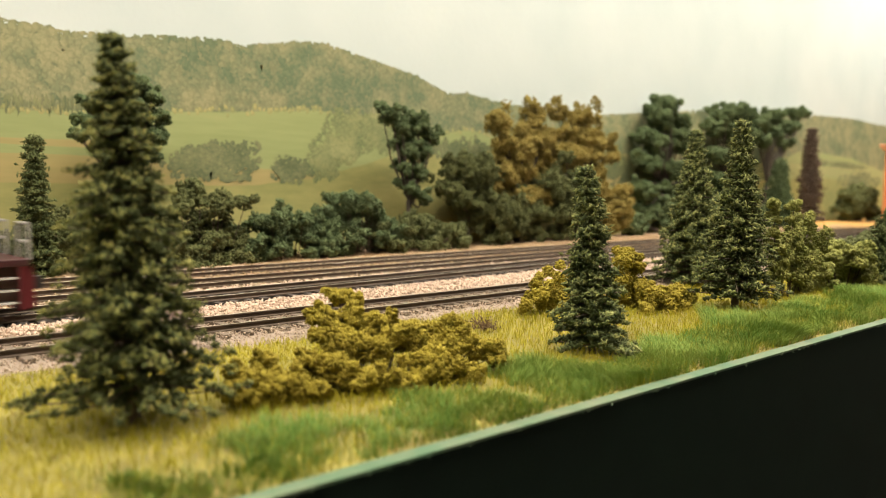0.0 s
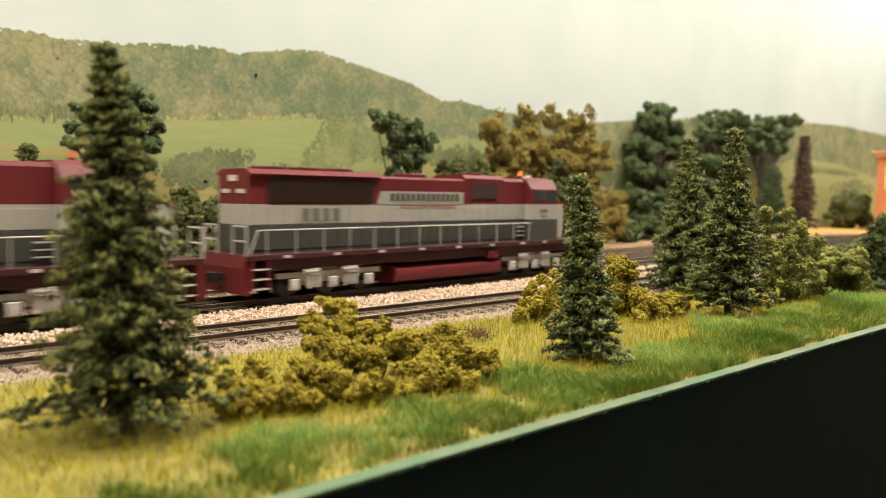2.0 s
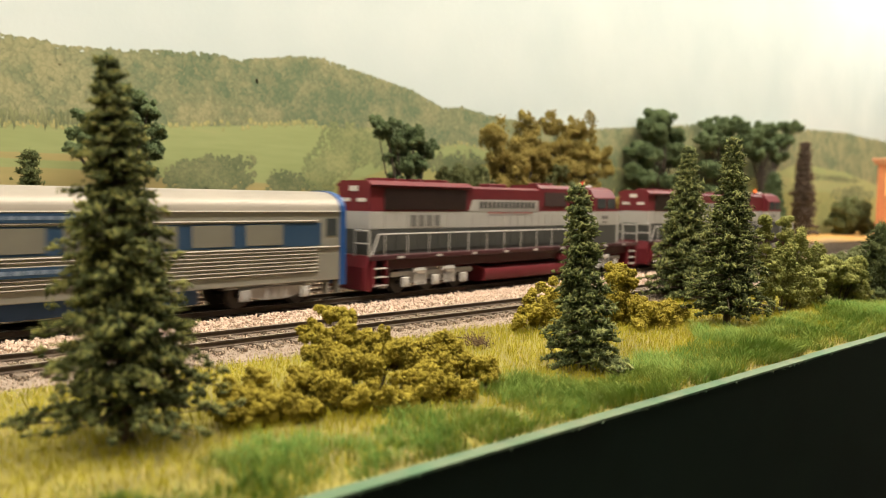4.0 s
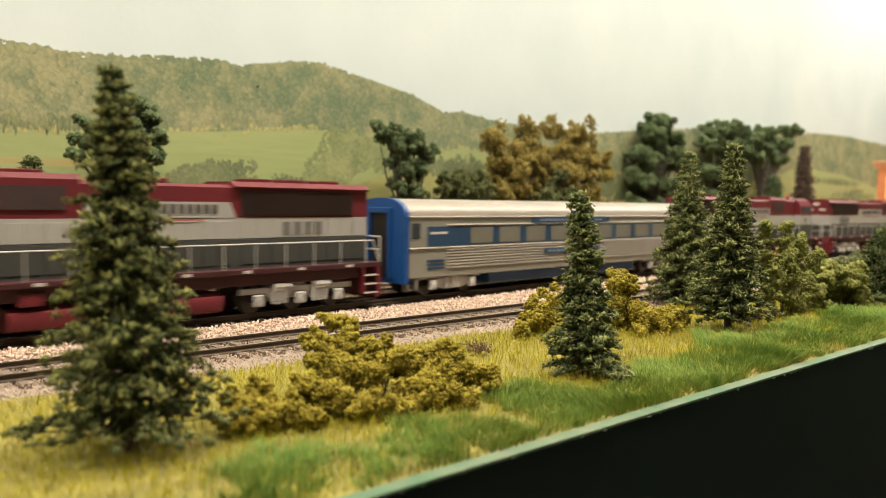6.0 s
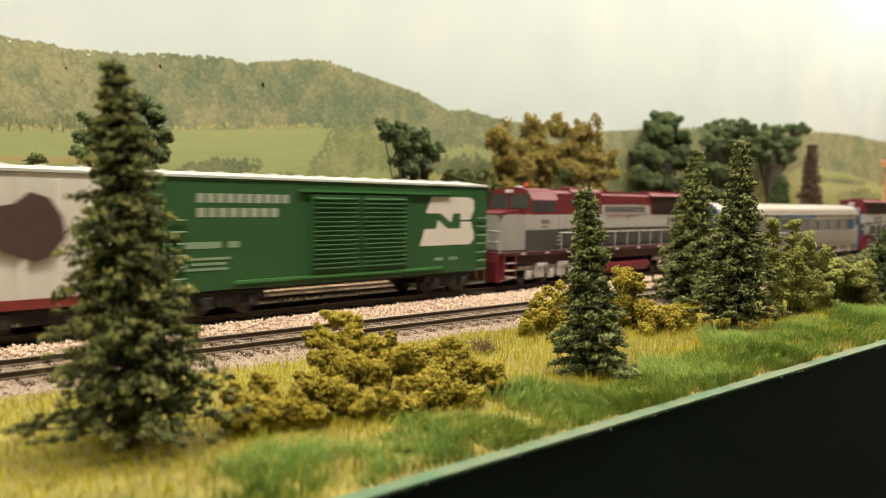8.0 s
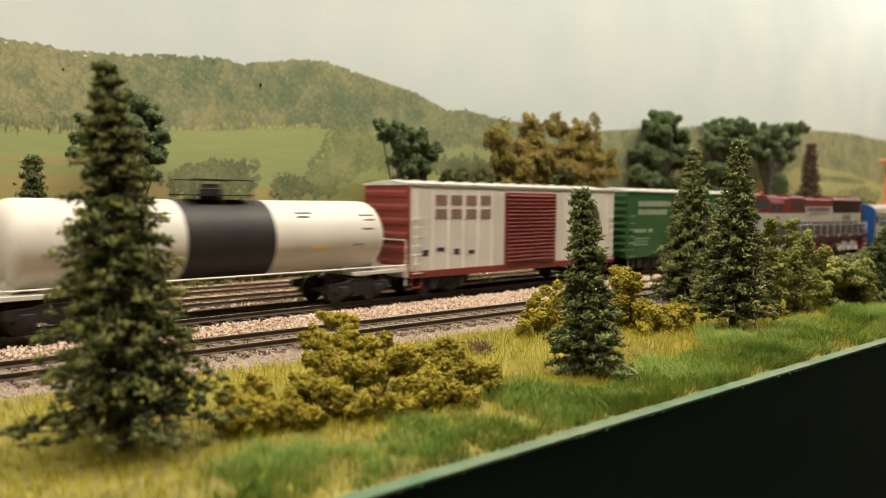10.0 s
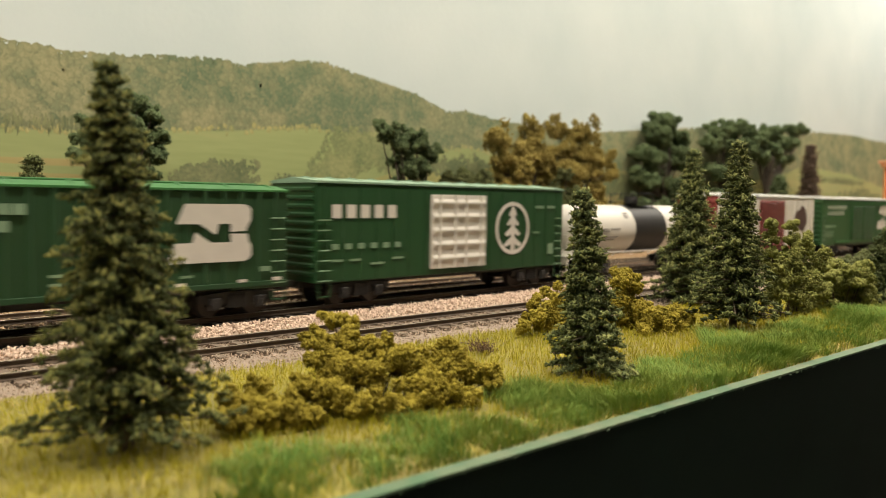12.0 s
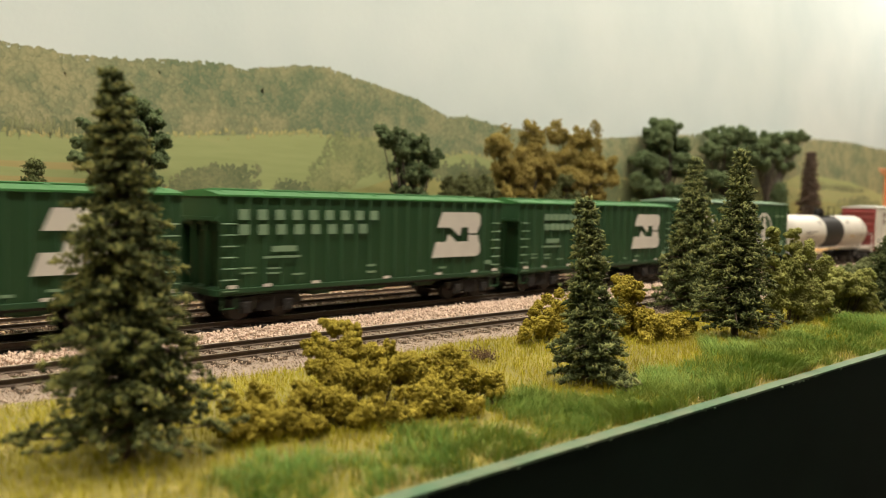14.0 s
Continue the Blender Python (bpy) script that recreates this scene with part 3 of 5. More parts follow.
def railway_track(label, fy, x_near, x_far, rail_mat, tie_mat, seed, drop=0.0):
    root = thing("railway_track", label, "track", "tracks")
    xs = [X0] + list(np.arange(-2.6, 2.61, 0.04)) + [X1]
    for s in (-1, 1):
        bm = bmesh.new()
        sweep_line(bm, fy, s * 0.0087, [(a, b + drop) for a, b in RAIL], xs)
        rail = part("rail", bm, rail_mat, root, unit=1)
        bm = bmesh.new()
        sweep_line(bm, fy, s * 0.0087, [(-.0004, drop), (.0004, drop), (.00034, drop + .00008), (-.00034, drop + .00008)], xs)
        part("rail_head", bm, RAIL_HEAD, rail, "worn bright rail head", unit=1)
    bm = bmesh.new()
    box(bm, -0.0013, 0.0013, -0.0148, 0.0148, -0.0039, -0.0021)
    for sy in (-0.0087, 0.0087):
        box(bm, -0.0008, 0.0008, sy - 0.0015, sy + 0.0015, -0.0021, -0.0018)
    tie = part("tie", bm, tie_mat, root, unit=1)
    rng = np.random.default_rng(seed)
    rest = bmesh.new()
    k = 0
    for x in np.arange(X0 + 0.01, X1, 0.0072):
        dx, rz = 0.0004 * rng.normal(), 1.2 * rng.normal()
        slope = math.degrees(math.atan((fy(x + 0.01) - fy(x - 0.01)) / 0.02))
        m = pose(x + dx, fy(x), drop + 0.0001 * rng.normal(), 0, 0, slope + rz)
        if x_near <= x <= x_far:
            ob = tie if k == 0 else tie.copy()
            if k:
                scene.collection.objects.link(ob)
            ob.matrix_basis = m
            k += 1
        else:
            n0 = len(rest.verts)
            box(rest, -0.0013, 0.0013, -0.0148, 0.0148, -0.0039, -0.0021)
            rest.verts.ensure_lookup_table()
            for v in rest.verts[n0:]:
                v.co = m @ v.co
    ob = part("ties_beyond", rest, tie_mat, root, unit=1)
    tagged(ob, kind="stuff")
    return root


def build_ballast():
    rng = np.random.default_rng(21)
    n = 60000
    x = rng.uniform(-0.02, 1.2, n)
    ny, my, ty = (np.array([f(v) for v in x]) for f in (near_y, main_y, third_y))
    lo, hi = ny + 0.0125, ty - 0.012
    y = lo + (hi - lo) * rng.random(n)
    d = np.abs(y - my)
    spill = np.array([0.0015 * noise.noise((a * 160, 0, 2)) for a in x])
    inside = d < 0.0140 + spill
    keep = ~inside | (rng.random(n) < 0.10)
    heap = np.clip((my - 0.0152 - y) / (my - 0.0152 - lo + 1e-6), 0, 1)
    z = np.where(inside, -0.0036, -0.0029 + 0.0009 * np.sin(np.pi * heap)) + 0.0004 * rng.normal(size=n)
    P = np.stack([x, y, z], 1)[keep]
    V, F = scatter(P, rng.uniform(0.0004, 0.00092, len(P)), rng, stretch=(1.15, 0.95, 0.7), jitter=0.38)
    m = mat("ballast_stone", (0.66, 0.51, 0.40), (0.47, 0.35, 0.27), 900, 0.9, island=0.7, spec=0.2)
    tagged(new("ballast", tri_mesh("ballast", V, F, m)), "coarse pinkish-beige crushed stone ballast between the tracks", "ballast", kind="stuff")
    bed = mat("ballast_bed", (0.50, 0.40, 0.31), (0.34, 0.26, 0.20), 1200, 0.95, bump=0.9, bscale=2500)
    V, F = [], []
    xs = np.arange(-0.5, 1.6, 0.01)
    for v in xs:
        for yy in (near_y(v) + 0.012, main_y(v) - 0.02, main_y(v) + 0.02, third_y(v) - 0.011):
            V.append((v, yy, -0.0038))
    for i in range(len(xs) - 1):
        for j in range(3):
            a = 4 * i + j
            F += [(a, a + 4, a + 5), (a, a + 5, a + 1)]
    tagged(new("ground_ballast_bed", tri_mesh("ground_ballast_bed", V, F, bed)), "beige stone dust bed under the main track", "ground", kind="structure")
    # dark strip between the ties: the train's shade put into the bed colour
    V, F = [], []
    for v in xs:
        for yy in (main_y(v) - 0.0158, main_y(v) + 0.0158):
            V.append((v, yy + 0.0006 * noise.noise((v * 300, yy * 10, 1)), -0.0034))
    for i in range(len(xs) - 1):
        F += [(2 * i, 2 * i + 2, 2 * i + 3), (2 * i, 2 * i + 3, 2 * i + 1)]
    shade_bed = mat("cinder_bed", (0.036, 0.030, 0.025), (0.07, 0.055, 0.043), 1500, 0.95, bump=0.9, bscale=2500)
    tagged(new("ground_cinder_bed", tri_mesh("ground_cinder_bed", V, F, shade_bed)), "dark strip between the main track ties, painted as shade under the train", "ground", kind="structure")
    # fine grey stone of the near siding
    n = 30000
    x = rng.uniform(0.0, 0.62, n)
    ny = np.array([near_y(v) for v in x])
    y = ny + rng.uniform(-0.030, 0.0125, n)
    inside = np.abs(y - ny) < 0.0152
    z = np.where(inside, -0.0026, -0.0025 - 0.0020 * np.clip((ny - 0.0160 - y) / 0.013, 0, 1)) + 0.0002 * rng.normal(size=n)
    V, F = scatter(np.stack([x, y, z], 1), rng.uniform(0.00022, 0.0005, n), rng, "tet", jitter=0.25)
    m = mat("siding_stone", (0.52, 0.41, 0.31), (0.34, 0.26, 0.195), 900, 0.9, island=0.75, spec=0.2)
    tagged(new("siding_ballast", tri_mesh("siding_ballast", V, F, m)), "fine grey-beige stone ballast of the siding", "ballast", kind="stuff")
    # brown earth crumbs over the yard behind
    n = 34000
    x = rng.uniform(0.05, 1.2, n)
    y = np.minimum(np.array([third_y(v) for v in x]) + rng.uniform(-0.012, 0.10, n), 0.46)
    V, F = scatter(np.stack([x, y, -0.0028 + 0.0003 * rng.normal(size=n)], 1), rng.uniform(0.0003, 0.0008, n), rng, "tet")
    m = mat("yard_earth", (0.52, 0.37, 0.215), (0.34, 0.235, 0.14), 900, 0.95, island=0.7, spec=0.1)
    tagged(new("yard_crumbs", tri_mesh("yard_crumbs", V, F, m)), "brown earth and fine stone between old yard tracks", "soil", kind="stuff")


def blades(P, length, width, lean, rng, drift=None):
    """Bent tapering grass fibres: five points and three triangles each."""
    n = len(P)
    a = rng.uniform(0, math.tau, n)
    u = np.stack([np.cos(a), np.sin(a), np.zeros(n)], 1)
    b = rng.uniform(0, math.tau, n)
    g = np.stack([np.cos(b), np.sin(b), np.zeros(n)], 1) * (lean * np.abs(rng.normal(size=n)))[:, None]
    if drift is not None:
        g = g * 0.5 + drift
    up = np.array((0, 0, 1.0))
    L, W = length[:, None], width[:, None]
    mid = P + up * L * 0.55 + g * L * 0.3
    tip = P + up * L * (1 - 0.25 * np.minimum(lean, 1.0)) + g * L
    V = np.stack([P - u * W, P + u * W, mid + u * W * 0.8, mid - u * W * 0.8, tip], 1)
    F = np.array([(0, 1, 2), (0, 2, 3), (3, 2, 4)])[None] + (np.arange(n) * 5)[:, None, None]
    return V.reshape(-1, 3), F.reshape(-1, 3)


def build_grass():
    rng = np.random.default_rng(31)

    def field(n, x0, x1, lo, hi):
        x = rng.uniform(x0, x1, n)
        e = np.array([edge_y(v) for v in x])
        f = np.array([near_y(v) for v in x]) - 0.027
        y = e + lo + (f - e - lo - hi) * rng.random(n)
        return x, y, e

    def heights(x, y):
        return np.array([ground_z(a, b) for a, b in zip(x, y)])

    straw = mat("straw_fibre", (0.355, 0.335, 0.018), (0.475, 0.40, 0.040), 90, 0.7, island=0.5, spec=0.2)
    green = mat("green_fibre", (0.085, 0.20, 0.030), (0.30, 0.36, 0.075), 90, 0.7, island=0.5, spec=0.2)
    tan = mat("tan_fibre", (0.42, 0.32, 0.12), (0.55, 0.44, 0.18), 90, 0.7, island=0.5, spec=0.2)
    x, y, e = field(75000, 0.0, 0.75, 0.002, 0.0)
    patch = np.array([noise.noise((a * 30, b * 30, 5)) for a, b in zip(x, y)])
    lush = np.array([noise.noise((a * 45, b * 25, 8)) for a, b in zip(x, y)])
    band = 0.026 + 0.022 * lush
    is_green = ((y - e) < band) & (x > 0.052 + 0.012 * patch) | (x > 0.40) & (patch > 0.05)
    s = ~is_green | (rng.random(len(x)) < 0.35)
    P = np.stack([x, y, heights(x, y) - 0.0002], 1)
    L = rng.uniform(0.0020, 0.0038, len(x)) * (1 + 0.3 * patch)
    V, F = blades(P[s], L[s], rng.uniform(0.00007, 0.00013, s.sum()), 0.45, rng)
    tagged(new("straw_grass", tri_mesh("straw_grass", V, F, straw)), "short yellow-green static grass field", "grass", kind="stuff")
    # tufts of long green fibres that fan out from their feet
    n = 1700
    cx = 0.050 + 0.78 * rng.random(n) ** 1.05
    ce = np.array([edge_y(v) for v in cx])
    off = 0.0030 + (0.030 + 0.012 * np.clip((cx - 0.18) * 10, 0, 1)) * rng.random(n) ** 1.2
    lush3 = np.array([noise.noise((a * 45, (b + c) * 25, 8)) for a, b, c in zip(cx, ce, off)])
    ok = (rng.random(n) < np.where(cx < 0.14, 0.6, 1.0)) & (off < 0.026 + 0.03 * lush3 + 0.012 * np.clip((cx - 0.18) * 10, 0, 1))
    cx, cy, cl = cx[ok], (ce + off)[ok], lush3[ok]
    per = 70
    d = rng.normal(size=(len(cx), per, 2))
    d /= 1 + 0.35 * np.linalg.norm(d, axis=2)[..., None]
    px = (cx[:, None] + d[..., 0] * 0.0022).ravel()
    py = (cy[:, None] + d[..., 1] * 0.0022).ravel()
    sway = np.stack([np.array([noise.noise((a * 25, b * 25, q)) for a, b in zip(cx, cy)]) for q in (1, 5)], 1)
    drift = np.stack([(0.42 * d[..., 0] + 0.9 * sway[:, None, 0]).ravel(), (0.42 * d[..., 1] + 0.9 * sway[:, None, 1]).ravel(), np.zeros(d[..., 0].size)], 1)
    tall = (rng.uniform(0.0028, 0.0068, (len(cx), per)) * ((0.8 + 0.7 * np.clip(cl, -0.2, 0.6)) * np.where(cx < 0.13, 0.72, 1.0))[:, None]).ravel()
    feet = np.stack([px, py, heights(px, py) - 0.0002], 1)
    on = py > np.array([edge_y(v) for v in px]) + 0.0004
    V, F = blades(feet[on], tall[on], rng.uniform(0.00007, 0.00014, on.sum()), 0.6, rng, drift[on])
    tagged(new("green_grass", tri_mesh("green_grass", V, F, green)), "long green static grass tufts along the layout edge", "grass", kind="stuff")
    short = is_green & (rng.random(len(x)) < 0.75)
    V, F = blades(P[short], L[short] * 1.1, rng.uniform(0.00007, 0.00013, short.sum()), 0.6, rng)
    tagged(new("short_green_grass", tri_mesh("short_green_grass", V, F, mat("olive_fibre", (0.16, 0.20, 0.03), (0.34, 0.33, 0.07), 90, 0.7, island=0.5, spec=0.2))), "short olive static grass between the tufts", "grass", kind="stuff")
    k = (rng.random(len(P)) < np.where(y - e < 0.006, 0.5, 0.12)) & (patch < 0.3)
    V, F = blades(P[k] , L[k] * 0.9, np.full(k.sum(), 0.0001), 1.2, rng)
    tagged(new("dry_grass", tri_mesh("dry_grass", V, F, tan)), "dry tan grass fibres among the green", "grass", kind="stuff")


# ---- trees and bushes ----
def build_plants():
    rng = np.random.default_rng(3)
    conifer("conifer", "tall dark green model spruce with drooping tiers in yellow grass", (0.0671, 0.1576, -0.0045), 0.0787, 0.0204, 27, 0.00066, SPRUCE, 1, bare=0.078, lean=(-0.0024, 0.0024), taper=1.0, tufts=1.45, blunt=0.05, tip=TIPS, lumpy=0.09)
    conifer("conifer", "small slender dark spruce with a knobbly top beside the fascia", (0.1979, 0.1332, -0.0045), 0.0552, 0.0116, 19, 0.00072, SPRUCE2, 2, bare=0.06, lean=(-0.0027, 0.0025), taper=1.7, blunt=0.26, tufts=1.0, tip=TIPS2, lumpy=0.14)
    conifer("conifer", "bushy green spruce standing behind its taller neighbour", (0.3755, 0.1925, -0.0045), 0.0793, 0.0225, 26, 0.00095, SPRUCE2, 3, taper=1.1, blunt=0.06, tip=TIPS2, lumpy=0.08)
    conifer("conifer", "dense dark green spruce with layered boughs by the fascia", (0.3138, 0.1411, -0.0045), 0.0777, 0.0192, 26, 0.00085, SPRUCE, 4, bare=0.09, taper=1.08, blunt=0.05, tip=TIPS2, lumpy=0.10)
    conifer("conifer", "small dark spruce behind the yard tracks", (0.127, 0.402, -0.003), 0.068, 0.010, 16, 0.0011, SPRUCE2, 5, taper=0.8, tip=SPRUCE)
    conifer("conifer", "dark spruce at the end of the green bushes", (0.474, 0.127, -0.0045), 0.040, 0.018, 14, 0.0011, SPRUCE2, 6, taper=0.7, tip=SPRUCE)
    conifer("conifer", "rusty brown model spruce against the backdrop", (1.225, 0.44, -0.003), 0.141, 0.019, 18, 0.0021, RUST, 7, taper=0.75)
    conifer("conifer", "dark narrow spruce far behind the tracks", (1.06, 0.42, -0.003), 0.088, 0.02, 14, 0.0022, DEEP, 8, taper=0.6)
    # foreground yellow bush
    lobes = [(0.1281, 0.169, 0.0129, 0.0032), (0.1319, 0.1662, 0.012, 0.0031), (0.1211, 0.1646, 0.0088, 0.0047), (0.1285, 0.1605, 0.0081, 0.0054), (0.1192, 0.1562, 0.004, 0.006), (0.1258, 0.1519, 0.003, 0.0055),
             (0.1348, 0.1533, 0.0053, 0.0054), (0.1393, 0.1523, 0.0056, 0.0036), (0.1493, 0.1456, 0.0038, 0.0055), (0.1521, 0.1415, 0.001, 0.0046), (0.1406, 0.1437, 0.0015, 0.005), (0.1579, 0.1384, -0.0012, 0.004),
             (0.1349, 0.1394, -0.0013, 0.0054), (0.1432, 0.1365, -0.0029, 0.0049), (0.1101, 0.1509, -0.0001, 0.0054), (0.1152, 0.1454, -0.0016, 0.0051), (0.0981, 0.1566, 0.0015, 0.0034), (0.092, 0.154, -0.0004, 0.0041),
             (0.0974, 0.1498, -0.0018, 0.0046), (0.0925, 0.1498, -0.0038, 0.004), (0.0866, 0.1517, -0.0019, 0.0027), (0.1038, 0.1478, -0.0032, 0.0045), (0.122, 0.1419, -0.0032, 0.0049), (0.1303, 0.1391, -0.0048, 0.0036)]
    lobes = [(x + 0.45 * r * a, y + 0.5 * r * b, z + 0.32 * r * c + 0.0008 + (0.0012 if z > 0.011 else 0), r * (0.84 if z < 0.006 else 0.68)) for x, y, z, r in lobes for a, b, c in ((1, 0.2, -0.8), (-0.7, 0.7, 0.7), (-0.2, -1, 0.1))]
    bush("bush", "low spreading yellow-green foam bush in the grass", lobes, 0.00042, 95, YELLOW, 9, group="yellow bushes", sub=8)
    lobes = [(0.2313, 0.186, -0.0008, 0.0026), (0.2381, 0.186, 0.0018, 0.0042), (0.246, 0.187, 0.0033, 0.0054), (0.2564, 0.188, 0.0058, 0.006), (0.2511, 0.184, -0.0028, 0.005), (0.2645, 0.186, -0.0007, 0.007), (0.2723, 0.188, 0.0057, 0.0052)]
    lobes = [(x, y, z + 0.001, r * 1.22) for x, y, z, r in lobes]
    bush("bush", "yellow-green foam bush behind the slender spruce", lobes, 0.00055, 120, YELLOW, 10, group="yellow bushes")
    lobes = [(0.2771, 0.172, 0.0156, 0.0042), (0.2842, 0.172, 0.0133, 0.0040), (0.2758, 0.172, 0.0092, 0.005), (0.2837, 0.172, 0.0062, 0.0052), (0.2784, 0.172, 0.0008, 0.0054), (0.2818, 0.172, -0.0043, 0.0042)]
    lobes = [(x, y, z + 0.001, r * 1.22) for x, y, z, r in lobes]
    bush("bush", "upright yellow-green foam bush", lobes, 0.00055, 120, YELLOW, 12, group="yellow bushes")
    lobes = [(0.2779, 0.160, 0.001, 0.005), (0.2915, 0.161, 0.0, 0.006), (0.3037, 0.161, -0.0030, 0.0054), (0.2849, 0.158, -0.0042, 0.0041), (0.309, 0.160, -0.0050, 0.0039), (0.273, 0.158, -0.0044, 0.0029), (0.2967, 0.158, -0.0048, 0.0043)]
    lobes = [(x, y, z + 0.001, r * 1.22) for x, y, z, r in lobes]
    bush("bush", "low yellow-green foam bush at the foot of the spruces", lobes, 0.00055, 120, YELLOW, 13, group="yellow bushes")
    # wispy saplings and mixed scrub
    lobes = [(0.3746, 0.142, 0.038, 0.0021), (0.3762, 0.142, 0.0314, 0.0027), (0.3757, 0.142, 0.0247, 0.0034), (0.3529, 0.143, 0.039, 0.0023), (0.3548, 0.143, 0.0331, 0.0026), (0.3937, 0.142, 0.0283, 0.0048), (0.4022, 0.142, 0.0211, 0.006),
             (0.3776, 0.142, 0.0153, 0.0056), (0.3637, 0.143, 0.0186, 0.0040), (0.396, 0.142, 0.0116, 0.0064), (0.3751, 0.142, 0.0074, 0.0056), (0.3901, 0.142, 0.0009, 0.0049)]
    lobes = [(x, y, z, r * 1.28) for x, y, z, r in lobes] + [(0.372, 0.142, 0.0215, 0.005), (0.384, 0.142, 0.005, 0.007), (0.366, 0.143, 0.011, 0.005), (0.356, 0.143, 0.026, 0.003), (0.357, 0.143, 0.019, 0.004), (0.360, 0.143, 0.012, 0.0045), (0.360, 0.143, 0.005, 0.005)]
    bush("sapling", "wispy upright olive-green sapling with pale shoots", lobes, 0.0006, 80, OLIVE, 14, category="sapling")
    lobes = rand_lobes(rng, 46, 0.445, 0.142, 0.004, 0.046, 0.017, 0.014, 0.004, 0.007)
    bush("bush", "dense mixed green scrub bushes along the track", lobes, 0.0009, 70, OLIVE, 15)
    lobes = rand_lobes(rng, 46, 0.54, 0.150, 0.005, 0.08, 0.018, 0.014, 0.005, 0.009)
    bush("bush", "dark green scrub further along the track", lobes, 0.0011, 60, MID, 16)
    # dead twig in the grass
    root = thing("dead_twig", "dry brown forked twig lying in the grass", "twig", at=(0.196, 0.176, -0.004))
    bm = bmesh.new()
    r2 = np.random.default_rng(17)
    for k in range(34):
        a = Vector((r2.normal() * 0.0022, r2.normal() * 0.0022, abs(r2.normal()) * 0.0012 + 0.0008))
        rod(bm, a, a + Vector(r2.normal(size=3)) * 0.0010, 0.00022, 5, 0.00012)
    dead = mat("dead_wood", (0.17, 0.10, 0.045), (0.09, 0.055, 0.03), 900, 0.9)
    part("branch", bm, dead, root, unit=1)
    Q = r2.normal(size=(260, 3)) * (0.0026, 0.0026, 0.0010) + (0, 0, 0.0022)
    V, F = scatter(Q, r2.uniform(0.00015, 0.00035, 260), r2)
    leaf = new("dry_leaf", tri_mesh("dry_leaf", V, F, dead))
    leaf.parent = root
    tagged(leaf, kind="stuff")
    # the belt of bushes behind the yard
    for label, x, top, wide, m, seed in (("tall mid-green foam bush behind the yard", 0.222, 0.052, 0.034, MID, 18), ("dark green foam bush behind the yard", 0.285, 0.036, 0.036, DEEP, 19),
                                         ("dark green foam bush behind the yard", 0.343, 0.040, 0.034, DEEP, 20), ("low olive foam scrub behind the yard", 0.155, 0.026, 0.05, MID, 29),
                                         ("low dark foam scrub behind the yard", 0.05, 0.026, 0.06, MID, 34), ("dull green undergrowth below the ochre trees", 0.40, 0.022, 0.04, MID, 30)):
        lobes = []
        for k in range(46):
            dx = rng.uniform(-1, 1)
            lobes.append((x + wide * dx, 0.426 + 0.014 * rng.uniform(-1, 1), rng.uniform(0.0, 1.0) * top * (1 - 0.5 * dx * dx) * rng.uniform(0.75, 1.05) - 0.002, rng.uniform(0.005, 0.009)))
        bush("bush", label, lobes, 0.0009, 48, m, seed, group="back bushes", sub=7)
    # leafy trees in front of the backdrop
    L = [(0.014, 0, 0.0979, 0.0079), (0.0179, 0, 0.0868, 0.0073), (0.0153, 0, 0.0752, 0.0086), (0.0124, 0, 0.0646, 0.0072), (0.0057, 0, 0.1035, 0.0071), (0.0022, 0, 0.0872, 0.011), (-0.0076, 0, 0.0802, 0.0121), (-0.023, 0, 0.0798, 0.0056), (-0.0268, 0, 0.0728, 0.0043), (-0.0228, 0, 0.0914, 0.0037)]
    leafy_tree("tree", "dark green broadleaf model tree behind the yard", (0.190, 0.445, -0.003), lobed(L), 0.0009, 60, DEEP, 21, sub=8)
    L = [(-0.022, 0, 0.101, 0.010), (-0.012, 0, 0.092, 0.011), (0.006, 0, 0.095, 0.013), (0.018, 0, 0.088, 0.012), (0.010, 0, 0.076, 0.012), (-0.004, 0, 0.075, 0.012), (0.008, 0, 0.058, 0.011), (-0.006, 0, 0.060, 0.008), (0.0, 0, 0.045, 0.010), (0.012, 0, 0.040, 0.010)]
    L = [(x + 0.5 * r * a, 0.4 * r * b, z + 0.5 * r * c, r * 0.62) for x, y, z, r in L for a, b, c in ((1, 0.2, -0.6), (-0.7, 0.7, 0.8), (0.1, -1, 0.1))]
    leafy_tree("tree", "dark green leaning broadleaf tree against the hills", (0.404, 0.44, -0.003), L, 0.0009, 52, DEEP, 22, sub=8)
    for label, x, y, cz, wx, wz, m, seed, n in (("dull green broadleaf tree beside the ochre trees", 0.472, 0.44, 0.048, 0.040, 0.046, MID, 23, 44), ("ochre autumn broadleaf model tree", 0.535, 0.440, 0.066, 0.044, 0.062, AUTUMN, 24, 66),
                                                ("ochre autumn broadleaf model tree with a wide crown", 0.622, 0.440, 0.070, 0.060, 0.066, AUTUMN, 25, 100), ("grey-green broadleaf tree among ochre ones", 0.580, 0.424, 0.040, 0.026, 0.038, MID, 31, 28),
                                                ("dull green shrubby tree below ochre ones", 0.51, 0.428, 0.025, 0.05, 0.026, MID, 35, 34), ("ochre shrubby tree beside the tracks", 0.66, 0.43, 0.025, 0.05, 0.028, AUTUMN, 36, 34)):
        L = rand_lobes(rng, n, 0.0, 0, cz, wx, 0.014, wz, 0.007, 0.013)
        leafy_tree("tree", label, (x, y, -0.003), L, 0.0010, 52, m, seed, sub=8)
